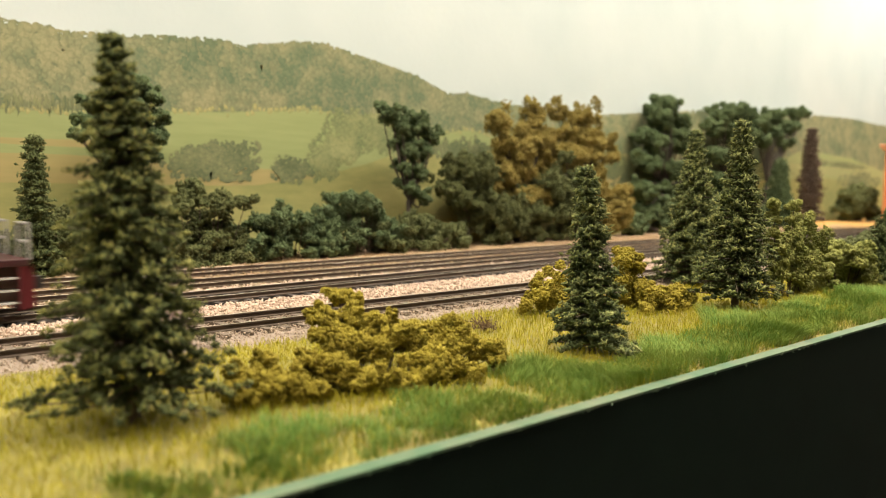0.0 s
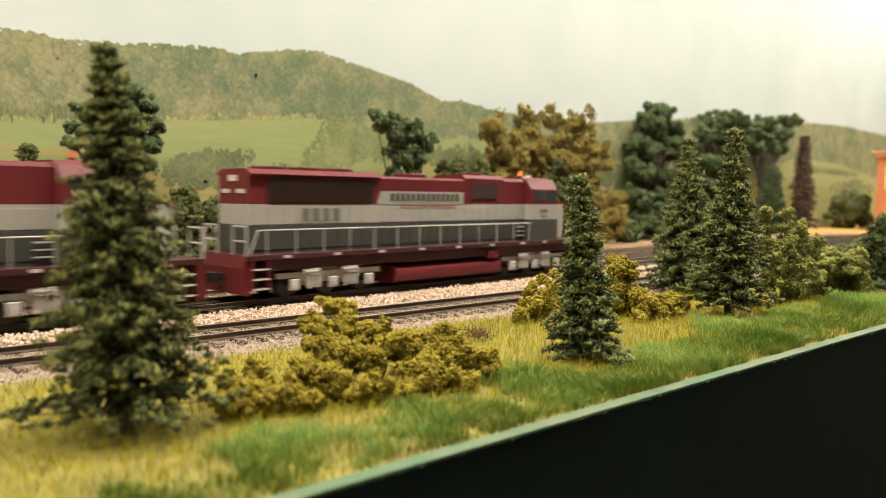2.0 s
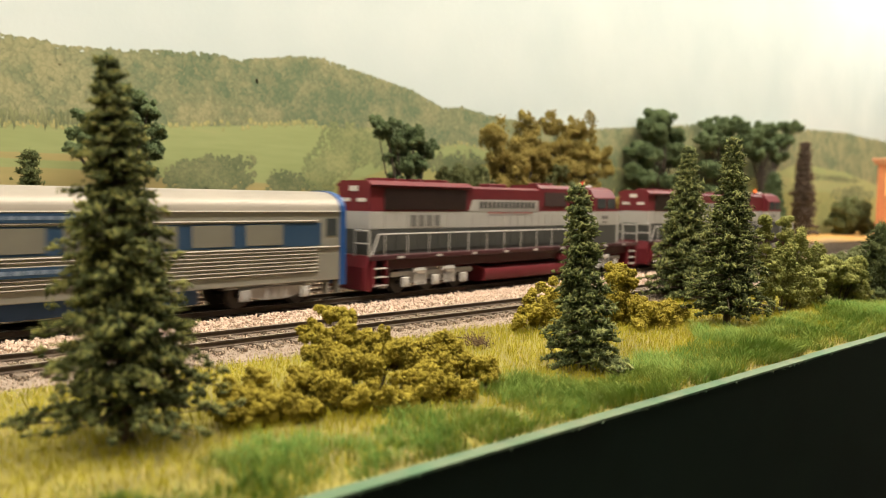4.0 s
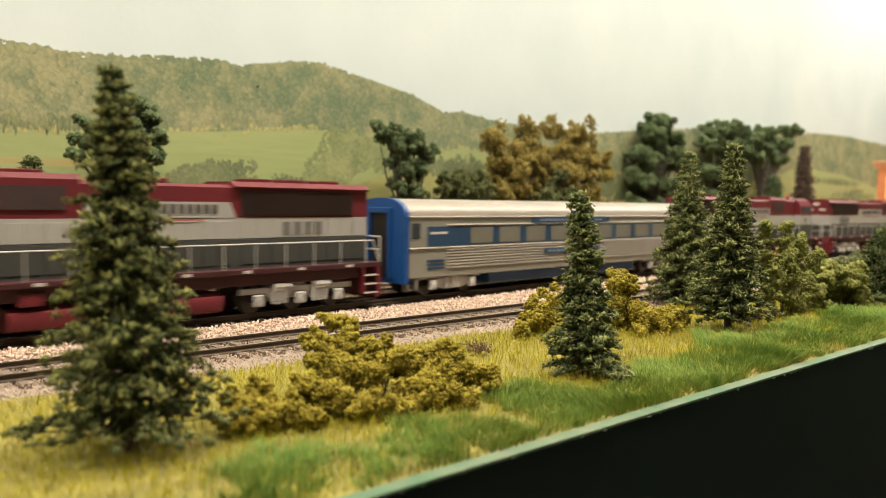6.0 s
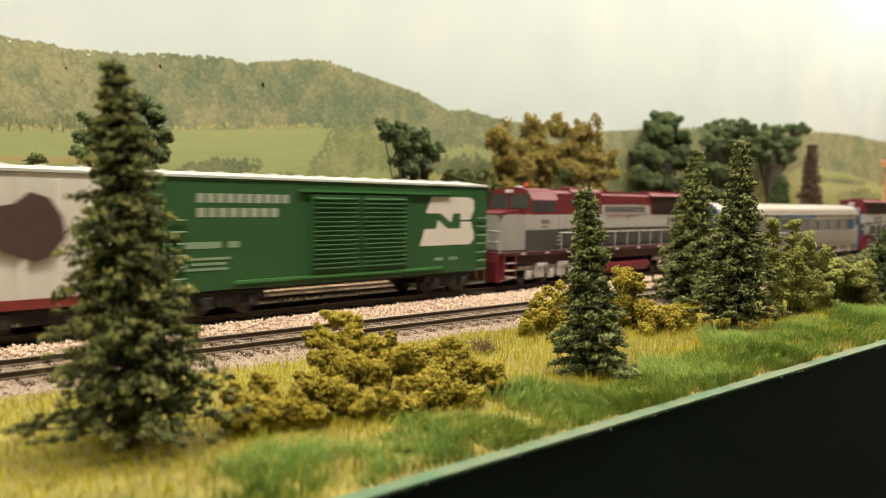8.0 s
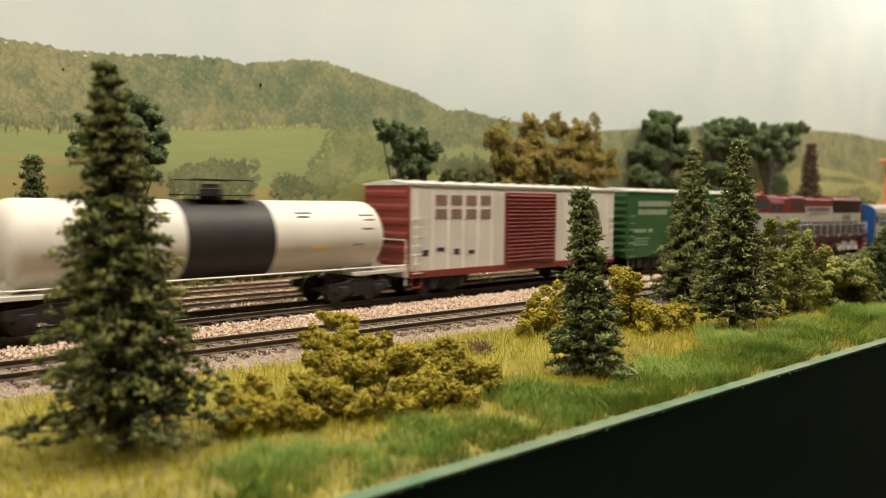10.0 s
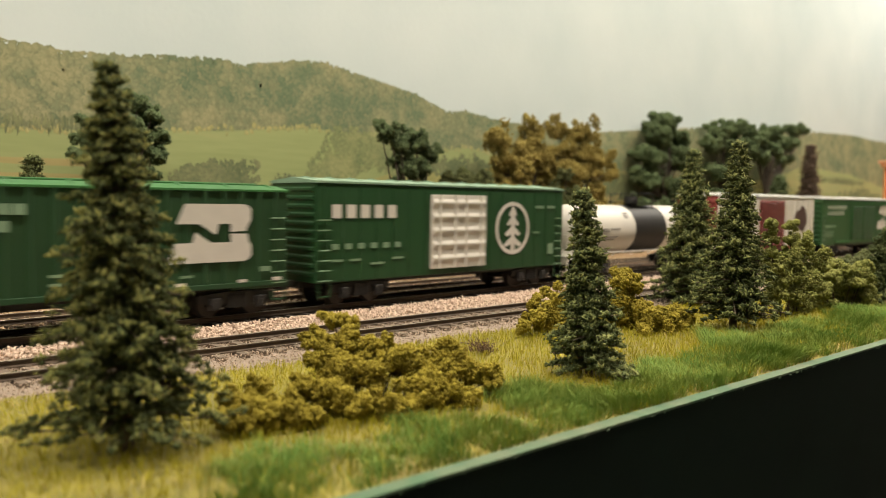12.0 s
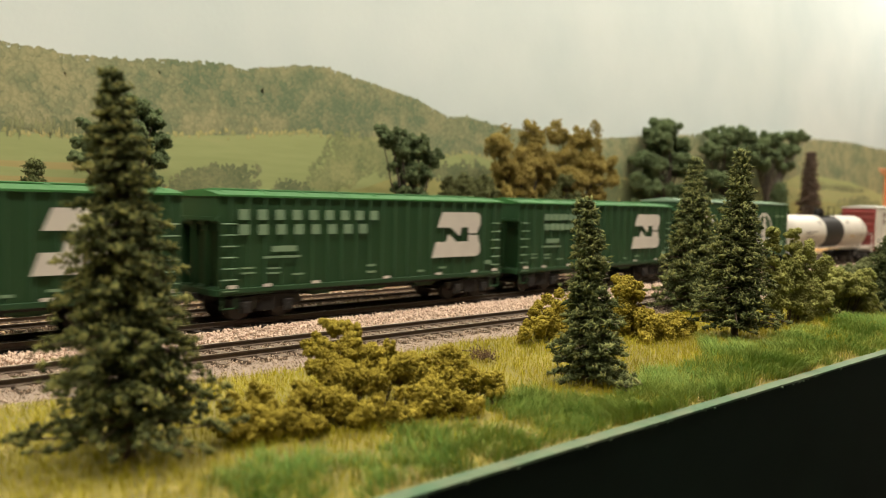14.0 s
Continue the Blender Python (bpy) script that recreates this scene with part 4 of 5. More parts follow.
    L = [(-0.002, 0, 0.142, 0.0150), (-0.020, 0, 0.127, 0.0170), (0.025, 0, 0.127, 0.0165), (-0.036, 0, 0.101, 0.0170), (0.0135, 0, 0.1035, 0.021), (0.047, 0, 0.0986, 0.0145), (-0.041, 0, 0.0761, 0.0160), (0.003, 0, 0.071, 0.021), (0.050, 0, 0.0656, 0.0170), (-0.045, 0, 0.0451, 0.0150), (0.005, 0, 0.039, 0.021), (0.052, 0, 0.0355, 0.0170), (-0.037, 0, 0.0201, 0.0140), (0.0135, 0, 0.0161, 0.0190)]
    leafy_tree("tree", "tall dense dark green tree far along the tracks", (0.81, 0.45, -0.003), lobed(L), 0.0015, 90, DEEP, 26, sub=9)
    L = [(-0.0384, 0, 0.1397, 0.0140), (0.001, 0, 0.1476, 0.0155), (0.038, 0, 0.1504, 0.0135), (-0.057, 0, 0.1238, 0.0115), (-0.013, 0, 0.1216, 0.017), (0.037, 0, 0.1281, 0.016), (0.0056, 0, 0.1009, 0.0145), (-0.009, 0, 0.0823, 0.013), (0.0257, 0, 0.0685, 0.0135), (-0.045, 0, 0.090, 0.0135), (-0.038, 0, 0.062, 0.0145), (-0.01, 0, 0.045, 0.016), (-0.04, 0, 0.032, 0.014)]
    leafy_tree("tree", "dark green broadleaf tree far along the tracks", (0.98, 0.45, -0.003), lobed(L), 0.0016, 90, DEEP, 27, sub=9)
    L = [(-0.016, 0, 0.1402, 0.014), (0.026, 0, 0.1516, 0.0135), (0.078, 0, 0.1408, 0.0155), (0.107, 0, 0.1608, 0.0135), (0.147, 0, 0.1646, 0.0070), (0.029, 0, 0.1275, 0.0145), (0.063, 0, 0.1157, 0.009), (-0.008, 0, 0.1162, 0.0125), (0.090, 0, 0.120, 0.007)]
    leafy_tree("tree", "dark green tree with a high overhanging crown", (1.08, 0.452, -0.003), lobed(L), 0.0016, 90, DEEP, 28, sub=9)
    lobes = rand_lobes(rng, 26, 0.90, 0.435, 0.010, 0.20, 0.012, 0.020, 0.012, 0.020)
    bush("bush", "dark undergrowth far along the tracks", lobes, 0.0024, 50, DEEP, 32, group="back bushes")
    lobes = rand_lobes(rng, 18, 1.43, 0.43, 0.020, 0.07, 0.012, 0.028, 0.014, 0.022)
    bush("bush", "grey-brown scrub beside the far building", lobes, 0.003, 50, MID, 33, group="back bushes")


def build_far_place():
    # orange lot and the brick building at the far end
    V, F = [], []
    for i in range(30):
        x = 1.12 + i * 0.03
        for j in range(6):
            y = fourth_y(x) + 0.03 + (BACK - 0.001 - fourth_y(x) - 0.03) * j / 5
            V.append((x, y, ground_z(x, y) + 0.0012 + 0.0006 * noise.noise((x * 30, y * 60, 2))))
    for i in range(29):
        for j in range(5):
            a = 6 * i + j
            F += [(a, a + 6, a + 7), (a, a + 7, a + 1)]
    m = mat("orange_ground", (0.62, 0.33, 0.085), (0.50, 0.28, 0.075), 120, 0.9, bump=0.4)
    tagged(new("ground_lot", tri_mesh("ground_lot", V, F, m)), "orange lot in front of the far building", "ground", kind="structure")
    brick = mat("orange_brick", (0.62, 0.24, 0.10), (0.48, 0.17, 0.08), 250, 0.8, bump=0.4)
    trim = mat("brick_trim", (0.60, 0.30, 0.16), (0.50, 0.24, 0.12), 250, 0.7)
    root = thing("brick_building", "orange brick model station building with a lit window", "building", at=(1.416, 0.358, -0.003))
    boxes("wall", [(-52, 52, -20, 20, 0, 114)], brick, root, bevel=0.8)
    bm = bmesh.new()
    box(bm, -56, 56, -24, 24, 114, 119, 0.6)
    box(bm, -59, 59, -27, 27, 119, 124, 0.8)
    part("roof", bm, trim, root, "orange moulded cornice")
    boxes("plinth", [(-54, 54, -22, 22, 0, 8)], trim, root, bevel=0.5)
    glow = mat("lit_window", (1.0, 0.45, 0.15), (1.0, 0.5, 0.2), 60, 0.4, emit=0.9)
    for cx in (-36, -12, 12, 36):
        w = boxes("window", [(cx - 8, cx + 8, -20.8, -19.5, 64, 104)], trim, root)
        boxes("pane", [(cx - 6.5, cx - 0.6, -21.1, -20.6, 66, 102), (cx + 0.6, cx + 6.5, -21.1, -20.6, 66, 102)], glow, w, "warm lit window pane")
    w = boxes("window", [(-52.9, -51.5, -8, 8, 64, 104)], trim, root)
    boxes("pane", [(-53.2, -52.7, -6.5, -0.6, 66, 102), (-53.2, -52.7, 0.6, 6.5, 66, 102)], glow, w, "warm lit window pane")


# ---- rolling stock (millimetres, rail top at zero, front towards +x) ----
RED = mat("loco_red", (0.135, 0.016, 0.021), (0.11, 0.013, 0.018), 60, 0.48, spec=0.35)
# hood red darkened for the lower parts: their shade is in the colour
SHADED_MAROON = mat("loco_shaded_maroon", (0.050, 0.008, 0.010), (0.038, 0.007, 0.009), 80, 0.5)
SILVER = mat("loco_pale_grey", (0.37, 0.355, 0.325), (0.32, 0.305, 0.28), 50, 0.45)
SLATE = mat("loco_slate_grey", (0.052, 0.053, 0.048), (0.040, 0.041, 0.037), 50, 0.5)
BLACK = mat("black_plastic", (0.012, 0.011, 0.010), (0.02, 0.018, 0.016), 200, 0.55)
GRILLE = mat("dark_grille", (0.030, 0.016, 0.016), (0.045, 0.022, 0.02), 400, 0.6)
TRUCK = mat("truck_grey", (0.46, 0.44, 0.40), (0.34, 0.32, 0.30), 120, 0.5)
STEEL = mat("wheel_steel", (0.07, 0.06, 0.052), (0.04, 0.035, 0.03), 200, 0.5, metal=0.5)
CHROME = mat("bright_handrail", (0.52, 0.50, 0.47), (0.44, 0.42, 0.39), 100, 0.35)
GLASS = mat("smoked_glass", (0.05, 0.055, 0.055), (0.04, 0.045, 0.045), 20, 0.08)
INK = mat("dark_lettering", (0.022, 0.020, 0.020), (0.035, 0.03, 0.03), 300, 0.6)
REDINK = mat("red_lettering", (0.35, 0.10, 0.09), (0.3, 0.09, 0.08), 300, 0.6)
BEACON = mat("lit_beacon", (1.0, 0.20, 0.04), (1.0, 0.22, 0.05), 50, 0.3, emit=1.3)
DULLBEACON = mat("unlit_beacon", (0.75, 0.10, 0.06), (0.7, 0.1, 0.06), 50, 0.3)
GREEN = mat("freight_green", (0.025, 0.086, 0.026), (0.020, 0.072, 0.022), 45, 0.42)
HOPGREEN = mat("hopper_green", (0.018, 0.060, 0.020), (0.013, 0.048, 0.016), 45, 0.5)
ROOFGREEN = mat("roof_green", (0.042, 0.165, 0.042), (0.034, 0.13, 0.034), 60, 0.5)
FOREST = mat("forest_green", (0.017, 0.064, 0.021), (0.014, 0.053, 0.018), 45, 0.42)
WHITE = mat("white_paint", (0.63, 0.595, 0.535), (0.555, 0.525, 0.47), 60, 0.45)
CREAM = mat("cream_lettering", (0.62, 0.58, 0.52), (0.55, 0.51, 0.46), 120, 0.6)
FAINT = mat("faded_lettering", (0.20, 0.30, 0.19), (0.16, 0.25, 0.15), 200, 0.6)
GALV = mat("galvanised_roof", (0.68, 0.68, 0.64), (0.58, 0.58, 0.55), 120, 0.4, metal=0.3)
OXIDE = mat("oxide_red", (0.20, 0.030, 0.024), (0.15, 0.022, 0.02), 60, 0.5)
BLUE = mat("coach_blue", (0.010, 0.065, 0.23), (0.008, 0.055, 0.19), 50, 0.4)
NAVY = mat("coach_band_blue", (0.024, 0.058, 0.115), (0.02, 0.05, 0.10), 60, 0.4)
STAINLESS = mat("stainless_side", (0.30, 0.285, 0.24), (0.26, 0.245, 0.205), 80, 0.42, metal=0.25)
ROOFSILVER = mat("coach_roof", (0.32, 0.28, 0.23), (0.27, 0.24, 0.20), 60, 0.45, metal=0.2)
BLIND = mat("coach_window", (0.19, 0.18, 0.145), (0.155, 0.145, 0.12), 60, 0.2)


def truck(parent, cx, axles, frame_mat, spread, z_top=13.0):
    """A bogie with side frames, journal boxes, springs and wheelsets."""
    half = spread * (axles - 1) / 2
    bm = bmesh.new()
    if frame_mat is TRUCK:
        for s in (-1, 1):
            y0, y1 = sorted((s * 13.2, s * 14.6))
            box(bm, cx - half - 8, cx + half + 8, y0, y1, 8.6, 11.0, 0.3)
            for k in range(axles - 1):
                m = cx - half + (k + 0.5) * spread
                prism(bm, [(m - 6.5, 9), (m - 4, 5.2), (m + 4, 5.2), (m + 6.5, 9)], y0, y1, "y")
                box(bm, m - 3.2, m + 3.2, *sorted((s * 14.2, s * 16.6)), 9.4, 12.6, 0.4)
                if axles == 2:
                    prism(bm, [(m - half - 2, 8.8), (m - half + 3, 5.0), (m - 6, 3.6), (m + 6, 3.6), (m + half - 3, 5.0), (m + half + 2, 8.8)], *sorted((s * 14.6, s * 15.6)), "y")
                rod(bm, (m - 5.5, s * 15.6, 11.2), (m + 2.5, s * 15.6, 11.2), 1.25, 10)
    for s in (-1, 1) if frame_mat is not TRUCK else ():
        y0, y1 = sorted((s * 13.2, s * 15.2))
        prism(bm, [(cx - half - 7, 9.5), (cx - half - 7, 6.5), (cx - half + 5, 5.0), (cx - 4, 4.0), (cx + 4, 4.0), (cx + half - 5, 5.0), (cx + half + 7, 6.5), (cx + half + 7, 9.5), (cx + half - 3, 10.2), (cx + 5, z_top - 0.5), (cx - 5, z_top - 0.5), (cx - half + 3, 10.2)], y0, y1, "y")
    box(bm, cx - 4, cx + 4, -13.2, 13.2, 6, z_top)
    ob = part("truck", bm, frame_mat, parent)
    for k in range(axles):
        x = cx - half + k * spread
        bm = bmesh.new()
        rod(bm, (x, -12.5, 5.4), (x, 12.5, 5.4), 1.0, 8)
        for s in (-1, 1):
            lathe(bm, [(-1.3, 5.2), (0.9, 5.4), (1.2, 5.9), (1.3, 5.9)] if s > 0 else [(-1.3, 5.9), (-1.2, 5.9), (-0.9, 5.4), (1.3, 5.2)], x, -s * 8.9, 5.4, "y", 24)
        part("wheelset", bm, STEEL, ob, smooth=True)
        for s in (-1, 1):
            bm = bmesh.new()
            y0, y1 = sorted((s * 15.0, s * 16.8))
            box(bm, x - 2.2, x + 2.2, y0, y1, 3.6, 8.4, 0.4)
            rod(bm, (x, s * 15.5, 5.6), (x, s * 17.3, 5.6), 1.3, 10)
            part("journal_box", bm, frame_mat, ob)
            for d in (0.36, 0.5, 0.64) if k < axles - 1 else ():
                bm = bmesh.new()
                rod(bm, (x + spread * d, s * 15.6, 4.2), (x + spread * d, s * 15.6, 9.6), 0.85, 8)
                part("spring", bm, frame_mat, ob)
    return ob


def coupler(parent, x, s):
    bm = bmesh.new()
    box(bm, *sorted((x, x + s * 7)), -1.3, 1.3, 8.6, 11.4, 0.3)
    prism(bm, [(x + s * 5, -3.0), (x + s * 8.6, -3.2), (x + s * 8.8, -1.0), (x + s * 7.2, 0.2), (x + s * 8.6, 2.4), (x + s * 5, 2.8)], 8.0, 12.0, "z")
    part("coupler", bm, BLACK, parent)


def logo_bn(parent, x0, x1, z0, z1, material, s=-1, y=17.4):
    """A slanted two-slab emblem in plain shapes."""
    w, h = x1 - x0, z1 - z0
    P = lambda u, v: (x0 + u * w, z0 + v * h)
    shapes = [[P(.20, 1), P(.90, 1), P(.96, .975), P(1, .92), P(1, .72), P(.97, .66), P(.10, .66)],
              [P(.08, .34), P(.97, .34), P(1, .28), P(1, .10), P(.96, .03), P(.90, 0), P(0, 0)],
              [P(.36, .662), P(.60, .662), P(.56, .47)], [P(.28, .338), P(.50, .338), P(.32, .52)],
              [P(.74, .662), P(.97, .662), P(.93, .53), P(.74, .52)], [P(.74, .338), P(.97, .338), P(.95, .48), P(.74, .49)]]
    bm = bmesh.new()
    for o in shapes:
        prism(bm, o, s * y, s * (y + 0.12), "y")
    part("emblem", bm, material, parent, "cream slanted two-slab emblem")


def bars(name, parent, rows, material, label="", y=17.3):
    """Plain bars for lettering on both sides: rows of x0, x1, z0, z1."""
    for s in (-1, 1):
        bm = bmesh.new()
        for x0, x1, z0, z1 in rows:
            a, b = sorted((s * y, s * (y + 0.12)))
            box(bm, x0, x1, a, b, z0, z1)
        part(name, bm, material, parent, label)


def letter_row(x0, x1, n, z0, z1, gap=0.3):
    p = (x1 - x0) / n
    return [(x0 + k * p, x0 + k * p + p * (1 - gap), z0, z1) for k in range(n)]


def locomotive(label, lit):
    root = thing("locomotive", label, "locomotive", "locomotives")
    h = 11.8
    # red upper hood: radiator end, long hood, inverter cabinet
    for name, flare, z1, z2, x0, x1 in (("radiator_hood", 1.6, 51.5, 54.6, -117, -47), ("engine_hood", 0.0, 51.0, 53.2, -47, 12), ("brake_hood", 0.0, 52.5, 55.4, 12, 44), ("equipment_hood", 0.0, 51.5, 54.2, 44, 64)):
        bm = bmesh.new()
        prism(bm, [(-h, 40), (h, 40), (h, z1), (h + flare, z1 + 1), (h - 2, z2), (-h + 2, z2), (-h - flare, z1 + 1), (-h, z1)], x0, x1, "x")
        part(name, bm, RED, root)
    boxes("hood_band", [(-117, 64, -h, h, 31.4, 40)], SILVER, root, "pale grey painted band of the hood", 0.2)
    boxes("hood_base", [(-117, 64, -h, h, 19, 31.4)], SLATE, root, "slate grey painted foot of the hood", 0.2)
    bm = bmesh.new()
    prism(bm, [(-48.5, 40), (11, 40), (11, 46.2), (-46, 46.2)], -h - 0.15, h + 0.15, "y")
    part("name_panel", bm, SILVER, root, "pale grey name panel")
    boxes("radiator_grille", [(-108, -51, -h - 0.5, h + 0.5, 40.8, 51)], GRILLE, root, "dark radiator grille")
    bm = bmesh.new()
    for k in range(9):
        for s in (-1, 1):
            a, b = sorted((s * (h + 0.5), s * (h + 0.8)))
            box(bm, -107.5, -51.5, a, b, 41.6 + k * 1.05, 41.9 + k * 1.05)
    part("grille_louver", bm, GRILLE, root)
    boxes("brake_grille", [(17, 38, -h - 0.5, h + 0.5, 43, 51)], GRILLE, root, "dark brake grille")
    for x in (-100, -82, -64):
        bm = bmesh.new()
        lathe(bm, [(0, 8.0), (1.2, 8.0), (1.3, 7.2), (1.5, 7.2)], x, 0, 54.5, "z", 24)
        part("radiator_fan", bm, RED, root, smooth=True)
    bm = bmesh.new()
    lathe(bm, [(0, 7.5), (1.2, 7.5), (1.4, 6.8)], 28, 0, 55.3, "z", 24)
    part("brake_fan", bm, RED, root)
    bm = bmesh.new()
    box(bm, -24, -8, -3.5, 3.5, 53.1, 55.2, 0.5)
    part("roof_hatch", bm, RED, root)
    # hood doors
    for s in (-1, 1):
        a, b = sorted((s * h, s * (h + 0.25)))
        each("hood_door", [(-46 + k * 6.4, -40.4 + k * 6.4, a, b, 21, 31.2) for k in range(17)] + [(-115 + k * 7.2, -108.6 + k * 7.2, a, b, 21, 31.2) for k in range(9)], SLATE, root, bevel=0.1)
        each("door_panel", [(-46 + k * 6.4, -40.4 + k * 6.4, a, b, 31.6, 38.6) for k in range(17)] + [(-115 + k * 7.2, -108.6 + k * 7.2, a, b, 31.6, 39.6) for k in range(9)], SILVER, root, bevel=0.1)
    # cab and nose
    bm = bmesh.new()
    c = 16.3
    prism(bm, [(-c, 40), (c, 40), (c, 48.5), (c - 3.4, 53.6), (c - 8, 55.2), (-c + 8, 55.2), (-c + 3.4, 53.6), (-c, 48.5)], 64, 98, "x")
    part("cab", bm, RED, root)
    boxes("cab_band", [(64, 99, -c, c, 31.4, 40)], SILVER, root, "pale grey cab side", 0.2)
    boxes("cab_base", [(64, 99, -c, c, 19, 31.4)], SLATE, root, "slate grey cab foot", 0.2)
    each("cab_window", [(x, x + 9.6, *sorted((s * 11, s * (c + 0.15))), 41.5, 48) for s in (-1, 1) for x in (69, 84)], GLASS, root, "dark cab window glass", 0.3)
    bm = bmesh.new()
    for s in (-1, 1):
        a, b = sorted((s * 1.2, s * 14.5))
        box(bm, 97.6, 98.3, a, b, 43.4, 51.5)
    part("windshield", bm, GLASS, root, "dark windshield glass")
    bm = bmesh.new()
    prism(bm, [(98, 39.9), (114.6, 39.9), (114.6, 40.5), (111, 41.4), (98, 42.6)], -9.5, 9.5, "y")
    part("nose_top", bm, RED, root)
    bm = bmesh.new()
    prism(bm, [(98.5, -13), (108, -11.5), (114.5, -7), (114.5, 7), (108, 11.5), (98.5, 13)], 20, 40, "z")
    part("nose", bm, SILVER, root, "pale grey short nose")
    bm = bmesh.new()
    rod(bm, (97, -1.6, 53.2), (99.2, -1.6, 53.2), 1.1, 10)
    rod(bm, (97, 1.6, 53.2), (99.2, 1.6, 53.2), 1.1, 10)
    part("headlight", bm, CHROME, root)
    bm = bmesh.new()
    rod(bm, (78, 0, 55), (78, 0, 56.4), 1.7, 12)
    part("beacon_base", bm, RED, root)
    bm = bmesh.new()
    rod(bm, (78, 0, 56.4), (78, 0, 58.8), 1.35, 12, 1.0)
    part("beacon", bm, BEACON if lit else DULLBEACON, root, "orange roof beacon, lit" if lit else "orange roof beacon")
    bm = bmesh.new()
    for d in (-1.4, 0, 1.4):
        rod(bm, (84, d, 55.6), (90 + d, d, 55.9), 0.45, 8, 0.9)
    part("horn", bm, CHROME, root)
    # platform, steps, pilot, tank
    boxes("platform", [(-121, 121, -17.8, 17.8, 17.2, 19.4)], SHADED_MAROON, root, bevel=0.3)
    boxes("sill", [(-112, 112, -15.5, 15.5, 12.5, 17.2)], SHADED_MAROON, root, "maroon frame sill with shade painted in", 0.3)
    for s in (-1, 1):
        bm = bmesh.new()
        prism(bm, [(s * 121, 19.4), (s * 122.5, 14), (s * 122.5, 3.5), (s * 119, 2.5), (s * 118, 17)], -16, 16, "y")
        part("pilot", bm, RED, root)
    for s in (-1, 1):
        for t in (-1, 1):
            bm = bmesh.new()
            a, b = sorted((t * 13.4, t * 17.8))
            x0, x1 = sorted((s * 110.5, s * 111.3))
            box(bm, x0, x1, a, b, 5, 17.3)
            x0, x1 = sorted((s * 118.4, s * 119.2))
            box(bm, x0, x1, a, b, 5, 17.3)
            st = part("step_well", bm, RED, root)
            x0, x1 = sorted((s * 111, s * 118.8))
            each("step", [(x0, x1, *sorted((t * 14, t * 18.1)), z, z + 0.6) for z in (5.2, 9.2, 13.2)], CHROME, st)
    bm = bmesh.new()
    prism(bm, [(-12, 10.6), (-16.2, 9.2), (-17, 7), (-16, 3.4), (-12, 2.2), (12, 2.2), (16, 3.4), (17, 7), (16.2, 9.2), (12, 10.6)], -40, 37, "x")
    part("fuel_tank", bm, RED, root, "dark red fuel tank", smooth=True)
    bm = bmesh.new()
    for s in (-1, 1):
        rod(bm, (-36, s * 13.5, 13.4), (12, s * 13.5, 13.4), 1.7, 12)
    part("air_reservoir", bm, SHADED_MAROON, root, smooth=True)
    for s in (-1, 1):
        bm = bmesh.new()
        box(bm, 26, 34, *sorted((s * 13, s * 17)), 11, 15.5, 0.5)
        rod(bm, (30, s * 16.5, 13), (30, s * 17.8, 13), 1.5, 10)
        part("filler_box", bm, RED, root)
    for cx in (-77, 68):
        truck(root, cx, 3, TRUCK, 20.5)
    # handrails
    for s in (-1, 1):
        bm = bmesh.new()
        rod(bm, (-116, s * 17.3, 29.5), (64, s * 17.3, 29.5), 0.32, 6)
        rod(bm, (-116, s * 17.3, 29.5), (-120, s * 17.3, 20), 0.32, 6)
        part("handrail", bm, CHROME, root)
        each("stanchion", [(-112.2 + k * 14.4, -111.8 + k * 14.4, s * 17.3 - 0.2, s * 17.3 + 0.2, 19, 29.5) for k in range(13)], TRUCK, root, bevel=0.1)
        each("sill_marker", [(-104 + k * 26, -100.5 + k * 26, *sorted((s * 17.8, s * 18.1)), 17.8, 18.9) for k in range(9)], CHROME, root)
        for e in (-1, 1):
            bm = bmesh.new()
            for a, b in (((121, 16.5, 19), (121, 16.5, 31)), ((121, 6, 19), (121, 6, 31)), ((121, 16.5, 31), (121, 6, 31)), ((121, 16.5, 25), (121, 6, 25))):
                rod(bm, (e * a[0], s * a[1], a[2]), (e * b[0], s * b[1], b[2]), 0.5, 6)
            part("end_rail", bm, SILVER, root)
        bm = bmesh.new()
        for z in (22, 24.5, 27):
            box(bm, 55, 62, *sorted((s * 12.4, s * 13)), z, z + 0.6)
        part("cab_step", bm, CHROME, root)
    # end number lights and lettering bars
    boxes("number_light", [(-117.5, -117, -9, -3, 44.5, 46.2), (-117.5, -117, 3, 9, 44.5, 46.2), (-117.6, -117, -3, 3, 49.5, 52)], CREAM, root)
    bars("lettering", root, letter_row(-40, 8.5, 14, 41.6, 45.2, 0.42), INK, "dark lettering on the hood", y=h + 0.25)
    bars("small_lettering", root, [(-34, -15, 38.9, 39.5), (-13, 5, 38.9, 39.5)], REDINK, "red line of small lettering", y=h + 0.45)
    bars("road_number", root, letter_row(-91, -69, 4, 32.6, 38.2), mat("grey_figures", (0.15, 0.14, 0.13), (0.12, 0.115, 0.105), 200, 0.6), "grey figures as bars", y=h + 0.3)
    bars("cab_number", root, [(76, 86, 35.2, 37.2), (77, 85, 32.8, 33.6)], MATS["grey_figures"], y=c + 0.02)
    # the cab end is shorter than the drawing above: draw it in, the bogies apart
    def drawn_in(x):
        return x if x < 0.058 else 0.058 + (x - 0.058) * 0.725 if x < 0.098 else 0.087 + (x - 0.098) * 1.17
    for ob in root.children_recursive:
        if ob.name.split(".")[0] in ("truck", "wheelset", "journal_box", "spring"):
            continue
